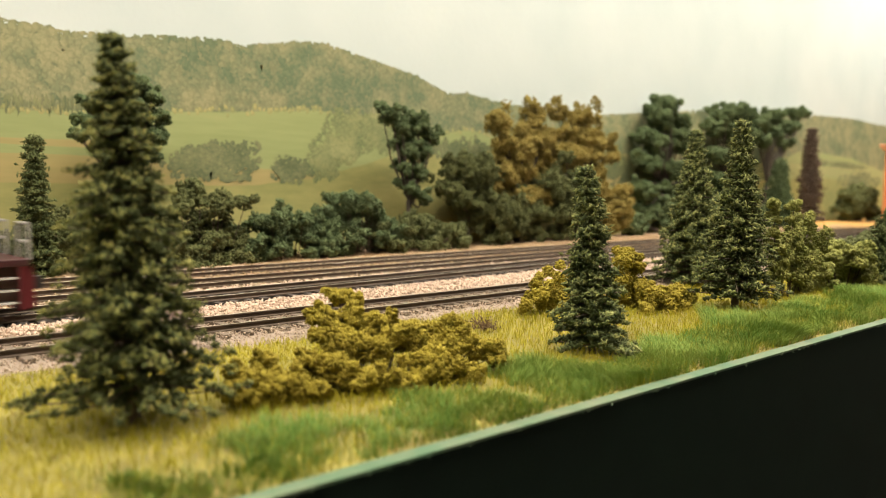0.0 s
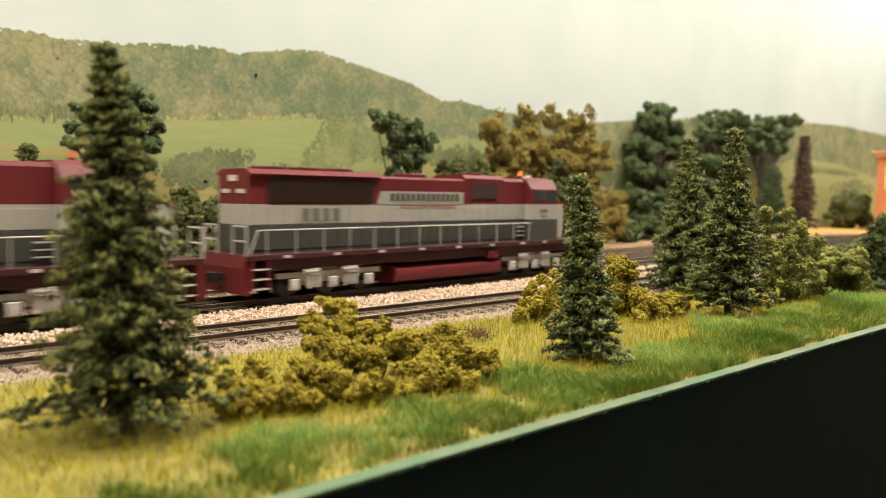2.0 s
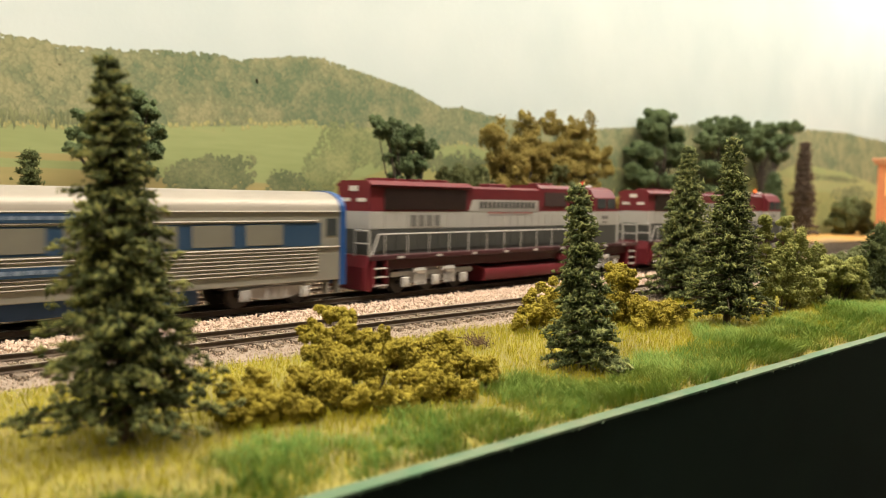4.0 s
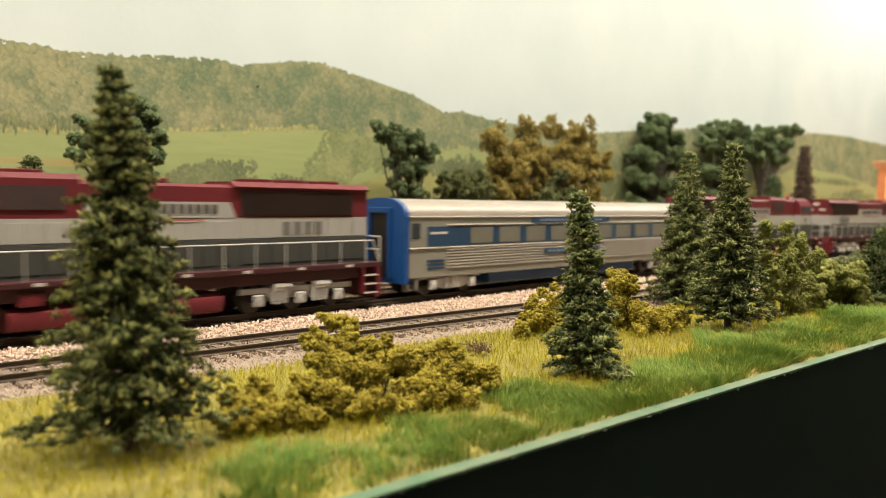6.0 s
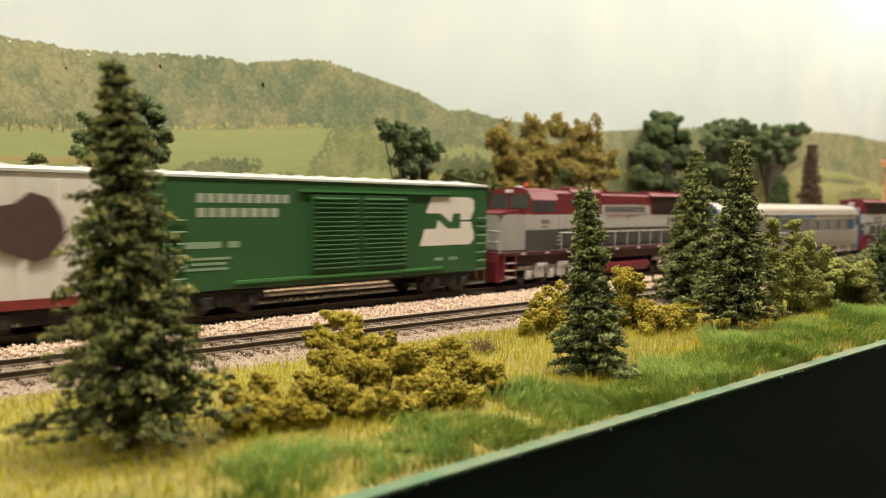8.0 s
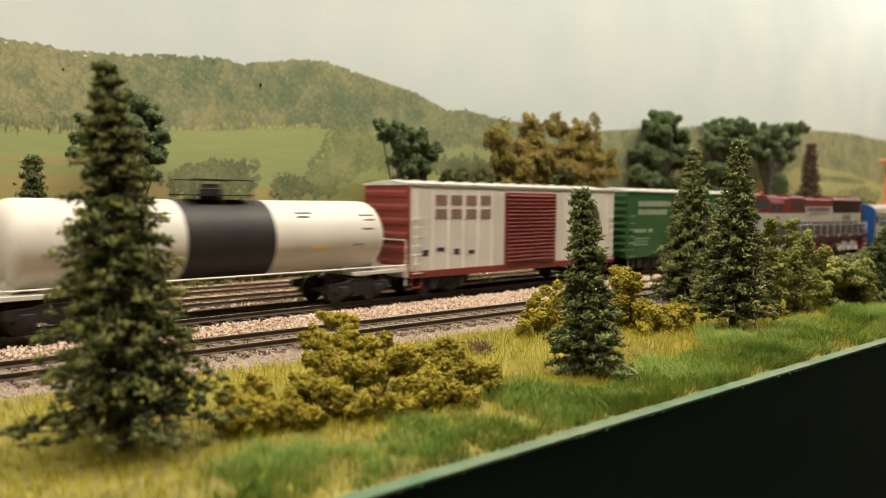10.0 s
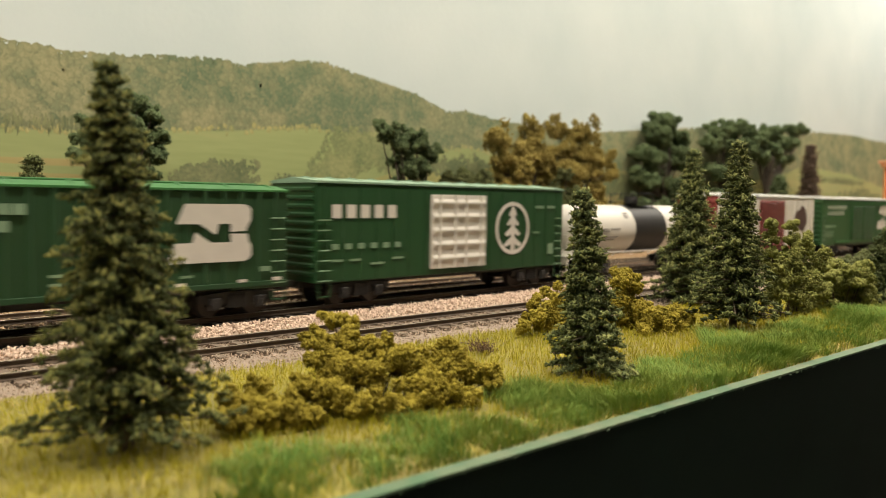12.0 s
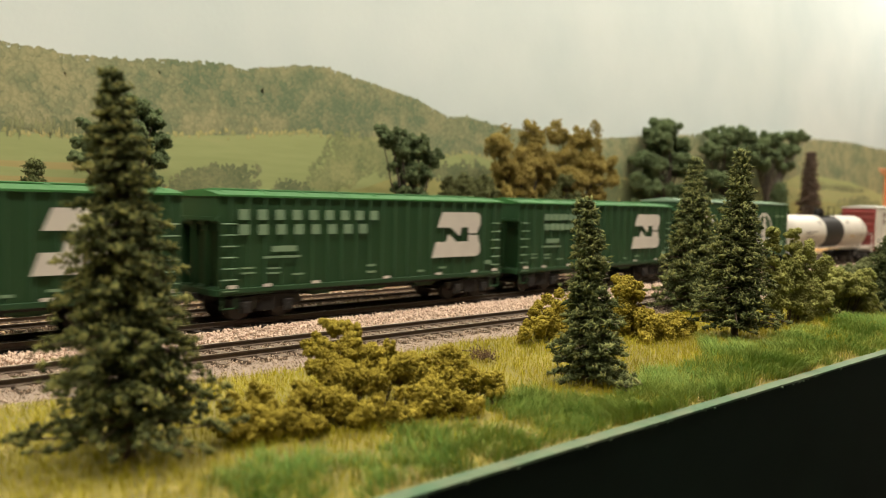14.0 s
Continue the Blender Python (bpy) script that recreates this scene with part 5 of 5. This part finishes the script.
        if ob.location.x:
            ob.location.x = drawn_in(ob.location.x)
        elif ob.data:
            for v in ob.data.vertices:
                v.co.x = drawn_in(v.co.x)
    coupler(root, 114, 1)
    coupler(root, -121, -1)
    return root


def end_ribs(root, material, half, w, z0, z1, n=9, name="end_rib"):
    for s in (-1, 1):
        bm = bmesh.new()
        p = (z1 - z0) / n
        for k in range(n):
            z = z0 + (k + 0.5) * p
            prism(bm, [(s * half, z - p * 0.38), (s * (half + 1.1), z - p * 0.12), (s * (half + 1.1), z + p * 0.12), (s * half, z + p * 0.38)], -w + 1.5, w - 1.5, "y")
        part(name, bm, material, root)


def freight_base(root, half, w, z0, truck_x, material, roof_walk=False):
    boxes("underframe", [(-half, half, -4, 4, 8, z0), (-half + 8, half - 8, -w + 3, w - 3, z0 - 1.4, z0 - 0.1)], BLACK, root)
    for s in (-1, 1):
        truck(root, s * truck_x, 2, BLACK, 20, 11.0)
        coupler(root, s * half, s)
    for s in (-1, 1):
        for t in (-1, 1):
            bm = bmesh.new()
            x = s * (half - 4)
            for z in np.arange(z0 + 1, z0 + 28, 4.4):
                rod(bm, (x - 3, t * (w + 0.8), z), (x + 3, t * (w + 0.8), z), 0.28, 5)
                for d in (-3, 3):
                    rod(bm, (x + d, t * w, z), (x + d, t * (w + 0.9), z), 0.25, 5)
            part("grab_iron", bm, FAINT if material is not OXIDE else WHITE, root)
            bm = bmesh.new()
            for d in (-3, 3):
                rod(bm, (x + d, t * w, z0), (x + d, t * w, z0 - 6), 0.35, 5)
            rod(bm, (x - 3, t * w, z0 - 6), (x + 3, t * w, z0 - 6), 0.35, 5)
            part("stirrup_step", bm, material, root)


def boxcar_shell(label, side, ends, roof, z0=11.0, z1=54.5, half=88.0, ribs=9):
    root = thing("boxcar", label, "boxcar", "freight cars")
    w = 17.2
    boxes("body", [(-half, half, -w, w, z0, z1)], side, root, bevel=0.35)
    bm = bmesh.new()
    prism(bm, [(-w - 0.5, z1), (w + 0.5, z1), (w + 0.5, z1 + 0.9), (0, z1 + 2.6), (-w - 0.5, z1 + 0.9)], -half - 0.8, half + 0.8, "x")
    for k in range(14):
        x = -half + 6 + k * (2 * half - 12) / 13
        prism(bm, [(-w, z1 + 0.7), (0, z1 + 3.2), (w, z1 + 0.7)], x - 0.5, x + 0.5, "x")
    part("roof", bm, roof, root, "ribbed metal roof")
    end_ribs(root, ends, half, w, z0 + 2, z1 - 1, ribs)
    for s in (-1, 1):
        boxes("end_panel", [(*sorted((s * half, s * (half + 0.25))), -w + 0.2, w - 0.2, z0 + 0.4, z1 - 0.2)], ends, root)
    freight_base(root, half, w, z0, 62, ends)
    return root, w


def louvred_door(root, x0, x1, z0, z1, w, material, n, edge=None):
    for s in (-1, 1):
        a, b = sorted((s * w, s * (w + 0.9)))
        d = boxes("door", [(x0, x1, a, b, z0, z1)], material, root, bevel=0.2)
        bm = bmesh.new()
        p = (z1 - z0 - 2) / n
        for k in range(n):
            z = z0 + 1 + (k + 0.5) * p
            y0 = s * (w + 0.9)
            prism(bm, [(y0, z - p * 0.30), (y0 + s * 0.75, z), (y0 + s * 0.75, z + p * 0.12), (y0, z + p * 0.34)], x0 + 1.2, x1 - 1.2, "x")
        part("door_rib", bm, edge or material, d)


def posts(root, xs, w, z0, z1, material, width=1.0, depth=0.7):
    for x in xs:
        for s in (-1, 1):
            bm = bmesh.new()
            prism(bm, [(x - width, s * w), (x - width * 0.5, s * (w + depth)), (x + width * 0.5, s * (w + depth)), (x + width, s * w)], z0, z1, "z")
            part("side_post", bm, material, root)


def boxcar_green():
    root, w = boxcar_shell("bright green boxcar with louvred double doors and cream emblem", GREEN, GREEN, GALV)
    louvred_door(root, -24, 2, 15, 49, w, GREEN, 16)
    louvred_door(root, 3, 31, 15, 49, w, GREEN, 16)
    boxes("door_track", [(-60, 55, -w - 1.3, -w, 13.2, 14.4), (-60, 55, w, w + 1.3, 13.2, 14.4), (-30, 60, -w - 1.2, -w, 50, 51), (-30, 60, w, w + 1.2, 50, 51)], ROOFGREEN, root)
    logo_bn(root, 40, 78, 25, 49, CREAM, -1, w)
    bars("lettering", root, letter_row(-76, -34, 10, 45, 48.6, 0.28) + letter_row(-76, -39, 8, 39.4, 43, 0.28), mat("dull_cream_lettering", (0.33, 0.36, 0.29), (0.27, 0.31, 0.23), 200, 0.6), "dull cream lettering in two rows", w)
    bars("small_lettering", root, [(-81, -66, 27.5, 30), (-63, -58, 27.5, 30), (-81, -62, 23, 24), (-80, -64, 21, 22), (-81, -63, 19, 20), (50, 56, 17.5, 19), (60, 66, 17.5, 19)], FAINT, "small faded lettering", w)
    return root


def boxcar_oxide():
    root, w = boxcar_shell("white-sided boxcar with oxide red door and ends", WHITE, OXIDE, GALV, ribs=6)
    louvred_door(root, -19, 26, 13, 52, w, OXIDE, 18)
    posts(root, [-84, -73, -62, -51, -40, -29, 36, 47, 58, 69, 80], w, 13, 52, WHITE, 1.2, 0.9)
    boxes("side_sill", [(-88, 88, -w - 0.6, w + 0.6, 9.6, 13)], OXIDE, root, "oxide red side sill", 0.2)
    rows = [(x - 4, x + 4, z, z + 5) for z in (38, 45) for x in (-67.5, -56.5, -45.5, -34.5)]
    bars("lettering", root, rows, mat("brown_lettering", (0.24, 0.15, 0.13), (0.2, 0.12, 0.10), 200, 0.6), "brown lettering blocks in two rows", w)
    bars("small_lettering", root, [(-80, -76, 20, 23), (-70, -65, 22, 24), (-58, -54, 20, 23), (-47, -43, 20, 22), (38, 44, 18, 21)], INK, "", w)
    bm = bmesh.new()
    prism(bm, [(46, 31), (54, 28), (61, 25), (66, 27), (71, 33), (70, 40), (66, 46), (60, 48), (55, 44), (49, 43), (45, 38)], -w - 0.95, -w - 1.05, "y")
    part("emblem", bm, mat("brown_emblem", (0.075, 0.035, 0.03), (0.055, 0.028, 0.025), 200, 0.6), root, "dark brown irregular emblem")
    return root


def boxcar_white_door():
    root, w = boxcar_shell("dark green boxcar with white sliding door and ring emblem", FOREST, FOREST, mat("pale_green_roof", (0.24, 0.36, 0.25), (0.19, 0.29, 0.20), 60, 0.5), ribs=11)
    louvred_door(root, -20, 20, 14, 50.5, w, WHITE, 5)
    for s in (-1, 1):
        boxes("door_rod", [(x, x + 0.9, *sorted((s * (w + 0.9), s * (w + 1.9))), 14, 50.5) for x in (-15, -4, 4, 15)], WHITE, root)
    posts(root, [-84, -74, -64, -54, -44, -34, -24, 24, 34, 52, 62, 72, 82], w, 12, 53, FOREST, 0.5, 0.25)
    bm = bmesh.new()
    cx, cz, n = 42.5, 33.2, 40
    for k in range(n):
        a, b = k * math.tau / n, (k + 1) * math.tau / n
        prism(bm, [(cx + r * math.cos(t), cz + r * math.sin(t)) for r, t in ((14.3, a), (14.3, b), (12.2, b), (12.2, a))], -w - 0.3, -w - 0.42, "y")
    for z, s in ((42.4, 3.4), (37.4, 5.0), (31.8, 6.6), (26.2, 7.4)):
        prism(bm, [(cx, z + 3.4), (cx + s, z - 1.9), (cx + s * 0.72, z - 3.2), (cx + 1.7, z - 1.5), (cx - 1.7, z - 1.5), (cx - s * 0.72, z - 3.2), (cx - s, z - 1.9)], -w - 0.3, -w - 0.42, "y")
    box(bm, cx - 1.6, cx + 1.6, -w - 0.41, -w - 0.3, 20.8, 41)
    part("emblem", bm, CREAM, root, "pale ring emblem with a stylised tree")
    bars("lettering", root, letter_row(-80, -40, 5, 39.2, 45.2, 0.35), CREAM, "cream lettering", w + 0.3)
    bars("small_lettering", root, letter_row(-80, -36, 6, 25.5, 28, 0.5) + [(-80, -74, 20, 21), (-70, -64, 20, 21), (-58, -50, 18, 19), (-45, -38, 20, 21), (62, 70, 44, 45.5), (73, 80, 44, 45.5), (74, 79, 18, 24), (60, 66, 30, 31)], FAINT, "small faded lettering", w + 0.3)
    return root


def tank_car():
    root = thing("tank_car", "white tank car with a broad black band and dome", "tank car", "freight cars")
    r, cz = 16.2, 30.2

    def shell(name, x0, x1, material, label="", grow=0.0):
        bm = bmesh.new()
        prof = [(x0, r + grow), (x1, r + grow)]
        lathe(bm, prof, 0, 0, cz, "x", 48)
        part(name, bm, material, root, label, smooth=True)
    bm = bmesh.new()
    cap = [(84 - 9 * (1 - math.cos(a)), r * math.sin(a)) for a in np.linspace(0.02, math.pi / 2, 9)]
    lathe(bm, [(-x, q) for x, q in cap] + [(x, q) for x, q in cap[::-1]], 0, 0, cz, "x", 48)
    part("tank", bm, WHITE, root, smooth=True)
    shell("band", -19, 20, BLACK, "matt black band", 0.15)
    bm = bmesh.new()
    lathe(bm, [(0, 4.6), (5, 4.6), (5.4, 4.0), (7, 4.0)], -1, 0, cz + r - 0.6, "z", 20)
    part("dome", bm, BLACK, root, smooth=True)
    bm = bmesh.new()
    box(bm, -14, 14, -9, 9, cz + r + 1.6, cz + r + 2.1)
    for x in (-13, 0, 13):
        for y in (-8.6, 8.6):
            rod(bm, (x, y, cz + r - 4), (x, y, cz + r + 8), 0.3, 5)
    for y in (-8.6, 8.6):
        rod(bm, (-13, y, cz + r + 8), (13, y, cz + r + 8), 0.3, 5)
    part("dome_platform", bm, BLACK, root)
    for s in (-1, 1):
        each("end_platform", [(*sorted((s * 62, s * 94)), -14, 14, 12.6, 14.2)], WHITE, root, bevel=0.2)
        each("bolster", [(*sorted((s * 60, s * 70)), -9, 9, 13, 21)], WHITE, root, bevel=0.4)
        each("end_beam", [(*sorted((s * 92.5, s * 94)), -16, 16, 10, 15.4)], WHITE, root, bevel=0.2)
        bm = bmesh.new()
        prism(bm, [(s * 78, 14), (s * 84, 14), (s * 72, 30), (s * 70, 26)], -9, 9, "y")
        part("tank_saddle", bm, WHITE, root)
    for s in (-1, 1):
        bm = bmesh.new()
        rod(bm, (-92, s * 16.5, 16.2), (92, s * 16.5, 16.2), 0.42, 6)
        for x in np.linspace(-88, 88, 9):
            rod(bm, (x, s * 16.5, 16.2), (x, s * 13.8, 13.6), 0.3, 5)
        part("handrail", bm, WHITE, root)
        bm = bmesh.new()
        for y in (-15, 15):
            rod(bm, (s * 93, y, 14), (s * 93, y, 28), 0.45, 6)
        rod(bm, (s * 93, -15, 28), (s * 93, 15, 28), 0.45, 6)
        rod(bm, (s * 93, -15, 6), (s * 93, -15, 14), 0.45, 6)
        rod(bm, (s * 93, 15, 6), (s * 93, 15, 14), 0.45, 6)
        part("end_rail", bm, WHITE, root)
        truck(root, s * 65, 2, BLACK, 20, 11.5)
        coupler(root, s * 94, s)
    # lettering bars wrapped on the shell
    for rows, m in (([(-62, -52, 31), (-49, -38, 31), (-62, -50, 29.6), (-60, -40, 26), (-58, -44, 24.4), (-30, -24, 41), (-31, -25, 39.6), (-30, -26, 38.2), (32, 40, 41), (32, 38, 39.4), (66, 74, 40), (68, 74, 38), (66, 72, 34), (60, 66, 27)], mat("faded_black_lettering", (0.16, 0.15, 0.14), (0.22, 0.20, 0.18), 200, 0.6)),
                    ([(38, 46, 26.4)], mat("amber_placard", (0.6, 0.38, 0.04), (0.5, 0.3, 0.03), 200, 0.6))):
        bm = bmesh.new()
        for x0, x1, z in rows:
            for s in (-1, 1):
                y0 = s * math.sqrt(max(r * r - (z - cz) ** 2, 1))
                box(bm, x0, x1, *sorted((y0 - s * 0.4, y0 + s * 0.18)), z - 0.45, z + 0.45)
        tagged(part("lettering", bm, m, root), kind="stuff")
    return root


def covered_hopper(label, spaced):
    root = thing("covered_hopper", label, "hopper car", "freight cars")
    w, half = 16.6, 83.0
    each("side_sheet", [(-half, half, *sorted((s * (w - 1.0), s * w)), 13.5, 50) for s in (-1, 1)], HOPGREEN, root)
    bm = bmesh.new()
    prism(bm, [(-half + 1, 49), (-half + 1, 39), (-48, 14), (48, 14), (half - 1, 39), (half - 1, 49)], -w + 1.2, w - 1.2, "y")
    part("slope_body", bm, HOPGREEN, root)
    bm = bmesh.new()
    prism(bm, [(-w - 0.8, 50), (w + 0.8, 50), (w + 0.8, 50.8), (7, 52.6), (-7, 52.6), (-w - 0.8, 50.8)], -half - 1, half + 1, "x")
    for k in range(9):
        x = -half + 4 + k * (2 * half - 8) / 8
        prism(bm, [(-w - 0.6, 50.6), (-7, 53.1), (7, 53.1), (w + 0.6, 50.6)], x - 0.7, x + 0.7, "x")
    box(bm, -half + 6, half - 6, -3.4, 3.4, 52.6, 53.5, 0.3)
    part("roof", bm, ROOFGREEN, root, "bright green ribbed roof")
    for s in (-1, 1):
        bm = bmesh.new()
        box(bm, *sorted((s * (half - 0.6), s * (half + 0.3))), -w, w, 42, 50)
        box(bm, *sorted((s * (half - 0.4), s * (half + 1.4))), -w, w, 40.4, 42)
        part("end_panel", bm, HOPGREEN, root, "green upper end panel")
        each("end_post", [(*sorted((s * (half - 1.6), s * half)), y - 0.7, y + 0.7, 11, 42) for y in (-w + 0.8, w - 0.8, -5, 5)], HOPGREEN, root)
        each("end_sheet", [(*sorted((s * (half - 6), s * (half - 5))), -w + 1.1, w - 1.1, 14, 41)], HOPGREEN, root)
        each("end_sill", [(*sorted((s * 58, s * (half + 1))), -w, w, 11, 13.5)], HOPGREEN, root, bevel=0.2)
    posts(root, [-78 + k * 7.8 for k in range(21)], w, 14, 50, HOPGREEN, 1.0, 0.8)
    boxes("side_sill", [(-half, half, -w - 0.9, w + 0.9, 12, 14)], HOPGREEN, root, "", 0.2)
    for cx in (-32, 0, 32):
        bm = bmesh.new()
        prism(bm, [(cx - 11, 13), (cx + 11, 13), (cx + 5, 8.6), (cx - 5, 8.6)], -12, 12, "y")
        part("outlet_bay", bm, HOPGREEN, root)
    logo_bn(root, 31, 66, 22.5, 45, CREAM, -1, w + 0.8)
    if spaced:
        bars("lettering", root, letter_row(-75, 0, 9, 41, 45.2, 0.48) + letter_row(-75, -6, 8, 35, 39.2, 0.48), FAINT, "faded cream lettering in two spaced rows", w + 0.8)
    else:
        bars("lettering", root, letter_row(-62, -16, 10, 41, 44.6, 0.15) + letter_row(-62, -21, 8, 35.4, 39, 0.15), FAINT, "faded cream lettering in two rows", w + 0.8)
    bars("small_lettering", root, [(-60, -48, 28, 30.4), (-64, -46, 25.4, 26.4), (-74, -68, 21.5, 22.2), (-74, -68, 19.5, 20.2), (-62, -56, 21, 21.7), (-62, -56, 19, 19.7), (-50, -44, 18, 18.8), (-10, -5, 20, 21), (-10, -5, 17, 18), (36, 41, 17, 18), (22, 26, 16, 17), (70, 75, 18, 20)], FAINT, "", w + 0.8)
    bars("jacking_pad", root, [(-80, -76, 14, 15.4), (-64, -60, 14, 15.2), (-40, -36, 14, 15.2), (0, 4, 14, 15.2), (34, 38, 14, 15.2), (60, 64, 14, 15.2), (76, 80, 14, 15.4)], CREAM, "", w + 0.9)
    freight_base(root, half, w, 12.0, 61, HOPGREEN)
    return root


def passenger_coach():
    root = thing("passenger_coach", "stainless passenger coach with blue ends and window band", "coach")
    w, half = 17.2, 140.0
    arch = [(w, 40)] + [(w * math.cos(a) ** 0.75 if math.cos(a) > 0 else 0, 40 + 8.8 * math.sin(a)) for a in np.linspace(0.25, math.pi / 2, 8)]
    outline = arch + [(-y, z) for y, z in arch[-2::-1]]
    bm = bmesh.new()
    prism(bm, outline, -half, half, "x")
    part("roof", bm, ROOFSILVER, root, "silver rounded roof", smooth=True)
    boxes("body", [(-half, half, -w, w, 10, 40.2)], STAINLESS, root, bevel=0.3)
    full = outline[:1] + outline[1:] + [(-w, 8), (w, 8)]
    for s in (-1, 1):
        bm = bmesh.new()
        grown = [(y * 1.03, 29 + (z - 29) * 1.02) for y, z in full]
        prism(bm, grown, s * (half - 1.5), s * (half + 1.4), "x")
        e = part("end_wall", bm, BLUE, root, "bright blue rounded end")
        bm = bmesh.new()
        box(bm, *sorted((s * (half + 1.3), s * (half + 1.6))), -6.5, 6.5, 10, 42, 0.1)
        part("end_door", bm, BLACK, e, "black end doorway")
        bm = bmesh.new()
        for y in (-7.6, 7.6):
            box(bm, *sorted((s * (half + 1.3), s * (half + 3.4))), y - 1.2, y + 1.2, 10, 43, 0.3)
        box(bm, *sorted((s * (half + 1.3), s * (half + 3.4))), -8.8, 8.8, 41.8, 44.4, 0.3)
        part("diaphragm", bm, BLUE, e)
    bars("window_band", root, [(-126, 128, 25.4, 35.2)], NAVY, "dark blue window band", w)
    for k in range(9):
        x = -94.5 + k * 23.2
        each("window", [(x, x + 17.5, *sorted((s * (w + 0.05), s * (w + 0.3))), 26.2, 34.6) for s in (-1, 1)], BLIND, root, "tan shaded window", 0.1)
    bm = bmesh.new()
    for s in (-1, 1):
        for x in (-136.5, 131):
            box(bm, x, x + 5.5, *sorted((s * w, s * (w + 0.25))), 29.5, 37)
    part("door_window", bm, GLASS, root)
    for s in (-1, 1):
        for z in (14.4, 15.9, 17.4, 18.9, 20.4, 21.9, 23.4, 24.6, 36.0, 40.0):
            bm = bmesh.new()
            prism(bm, [(s * w, z - 0.42), (s * (w + 0.6), z), (s * w, z + 0.42)], *((-112, 126) if z not in (24.6, 40.0) else (-138, 138)), "x")
            part("flute", bm, ROOFSILVER, root)
    bars("letter_board", root, [(-44, 36, 36.4, 39.6)], NAVY, "dark blue letter board", w + 0.4)
    bars("lettering", root, letter_row(-36, 28, 16, 37.4, 38.6, 0.3), mat("dull_lettering", (0.2, 0.25, 0.33), (0.18, 0.22, 0.3), 200, 0.6), "", w + 0.5)
    bars("name_board", root, [(-32, 25, 18.4, 21.8)], NAVY, "dark blue name board", w + 0.6)
    bars("name_lettering", root, letter_row(-28, 22, 12, 19.4, 20.8, 0.3), MATS["dull_lettering"], "", w + 0.7)
    bars("vent", root, [(-126, -114, 13.8 + 1.9 * k, 15.0 + 1.9 * k) for k in range(3)], NAVY, "dark blue louvre", w + 0.1)
    bars("car_number", root, [(-124, -112, 31.5, 32.6)], CREAM, "", w + 0.15)
    boxes("underframe", [(-76, 72, -14.5, 14.5, 4, 10.2)], mat("coach_skirt_blue", (0.016, 0.055, 0.14), (0.013, 0.045, 0.11), 60, 0.5), root, "blue equipment skirt", 0.6)
    for s in (-1, 1):
        truck(root, s * 106, 2, TRUCK, 29, 10.5)
        coupler(root, s * half, s)
        bm = bmesh.new()
        for x in (132, 138):
            for t in (-1, 1):
                box(bm, *sorted((s * x, s * (x + 0.6))), *sorted((t * 13, t * 17)), 4, 10.2)
        part("step", bm, STAINLESS, root)
    return root


# ---- build it ----
build_room()
build_ground()
build_fascia()
build_backdrop()
RAIL_HEAD = mat("bright_rail_head", (0.42, 0.36, 0.29), (0.30, 0.25, 0.19), 300, 0.35, metal=0.7)
OLD_TIE = mat("old_tie", (0.25, 0.165, 0.10), (0.16, 0.105, 0.065), 300, 0.9, objrand=0.6)
DARK_TIE = mat("dark_tie", (0.040, 0.033, 0.028), (0.075, 0.058, 0.047), 300, 0.8, objrand=0.6)
WEATHERED = mat("weathered_rail", (0.10, 0.070, 0.047), (0.065, 0.045, 0.032), 500, 0.55, metal=0.4)
DARK_RAIL = mat("dark_rail", (0.085, 0.060, 0.043), (0.12, 0.085, 0.06), 500, 0.6, metal=0.3)
railway_track("siding track with brown rails on weathered ties", near_y, 0.02, 0.62, WEATHERED, mat("grey_tie", (0.19, 0.145, 0.105), (0.12, 0.09, 0.065), 300, 0.9, objrand=0.6), 51, -0.0002)
railway_track("main track with dark rails on black ties", main_y, 0.02, 1.10, DARK_RAIL, DARK_TIE, 52)
railway_track("old yard track with rusty rails on brown ties", third_y, 0.05, 0.90, WEATHERED, OLD_TIE, 53, -0.0004)
railway_track("old yard track with rusty rails sunk in earth", fourth_y, 0.05, 0.90, WEATHERED, OLD_TIE, 54, -0.0006)
build_plants()
build_far_place()

SPEED = 0.159
CARS = [(locomotive("maroon and grey diesel locomotive with a lit roof beacon", True), -0.030, 1),
        (locomotive("maroon and grey diesel locomotive coupled behind the leader", False), -0.284, 1),
        (passenger_coach(), -0.561, 1),
        (locomotive("maroon and grey diesel locomotive running cab backwards", False), -0.8385, -1),
        (boxcar_green(), -1.0535, 1), (boxcar_oxide(), -1.248, 1), (tank_car(), -1.430, 1), (boxcar_white_door(), -1.621, 1),
        (covered_hopper("green ribbed covered hopper with cream emblem", False), -1.807, 1),
        (covered_hopper("green ribbed covered hopper with widely spaced lettering", True), -1.990, 1),
        (covered_hopper("green ribbed covered hopper at the tail of the train", False), -2.172, 1)]

build_ballast()
build_grass()


def motions():
    for car, start, way in CARS:
        rows = []
        for k in range(29):
            t = k * 0.5
            x = start + SPEED * t
            slope = math.degrees(math.atan2(main_y(x + 0.05) - main_y(x - 0.05), 0.1))
            rows.append((t, pose(x, main_y(x), 0, 0, 0, slope + (0 if way > 0 else 180))))
        walk(car, rows)


motions()
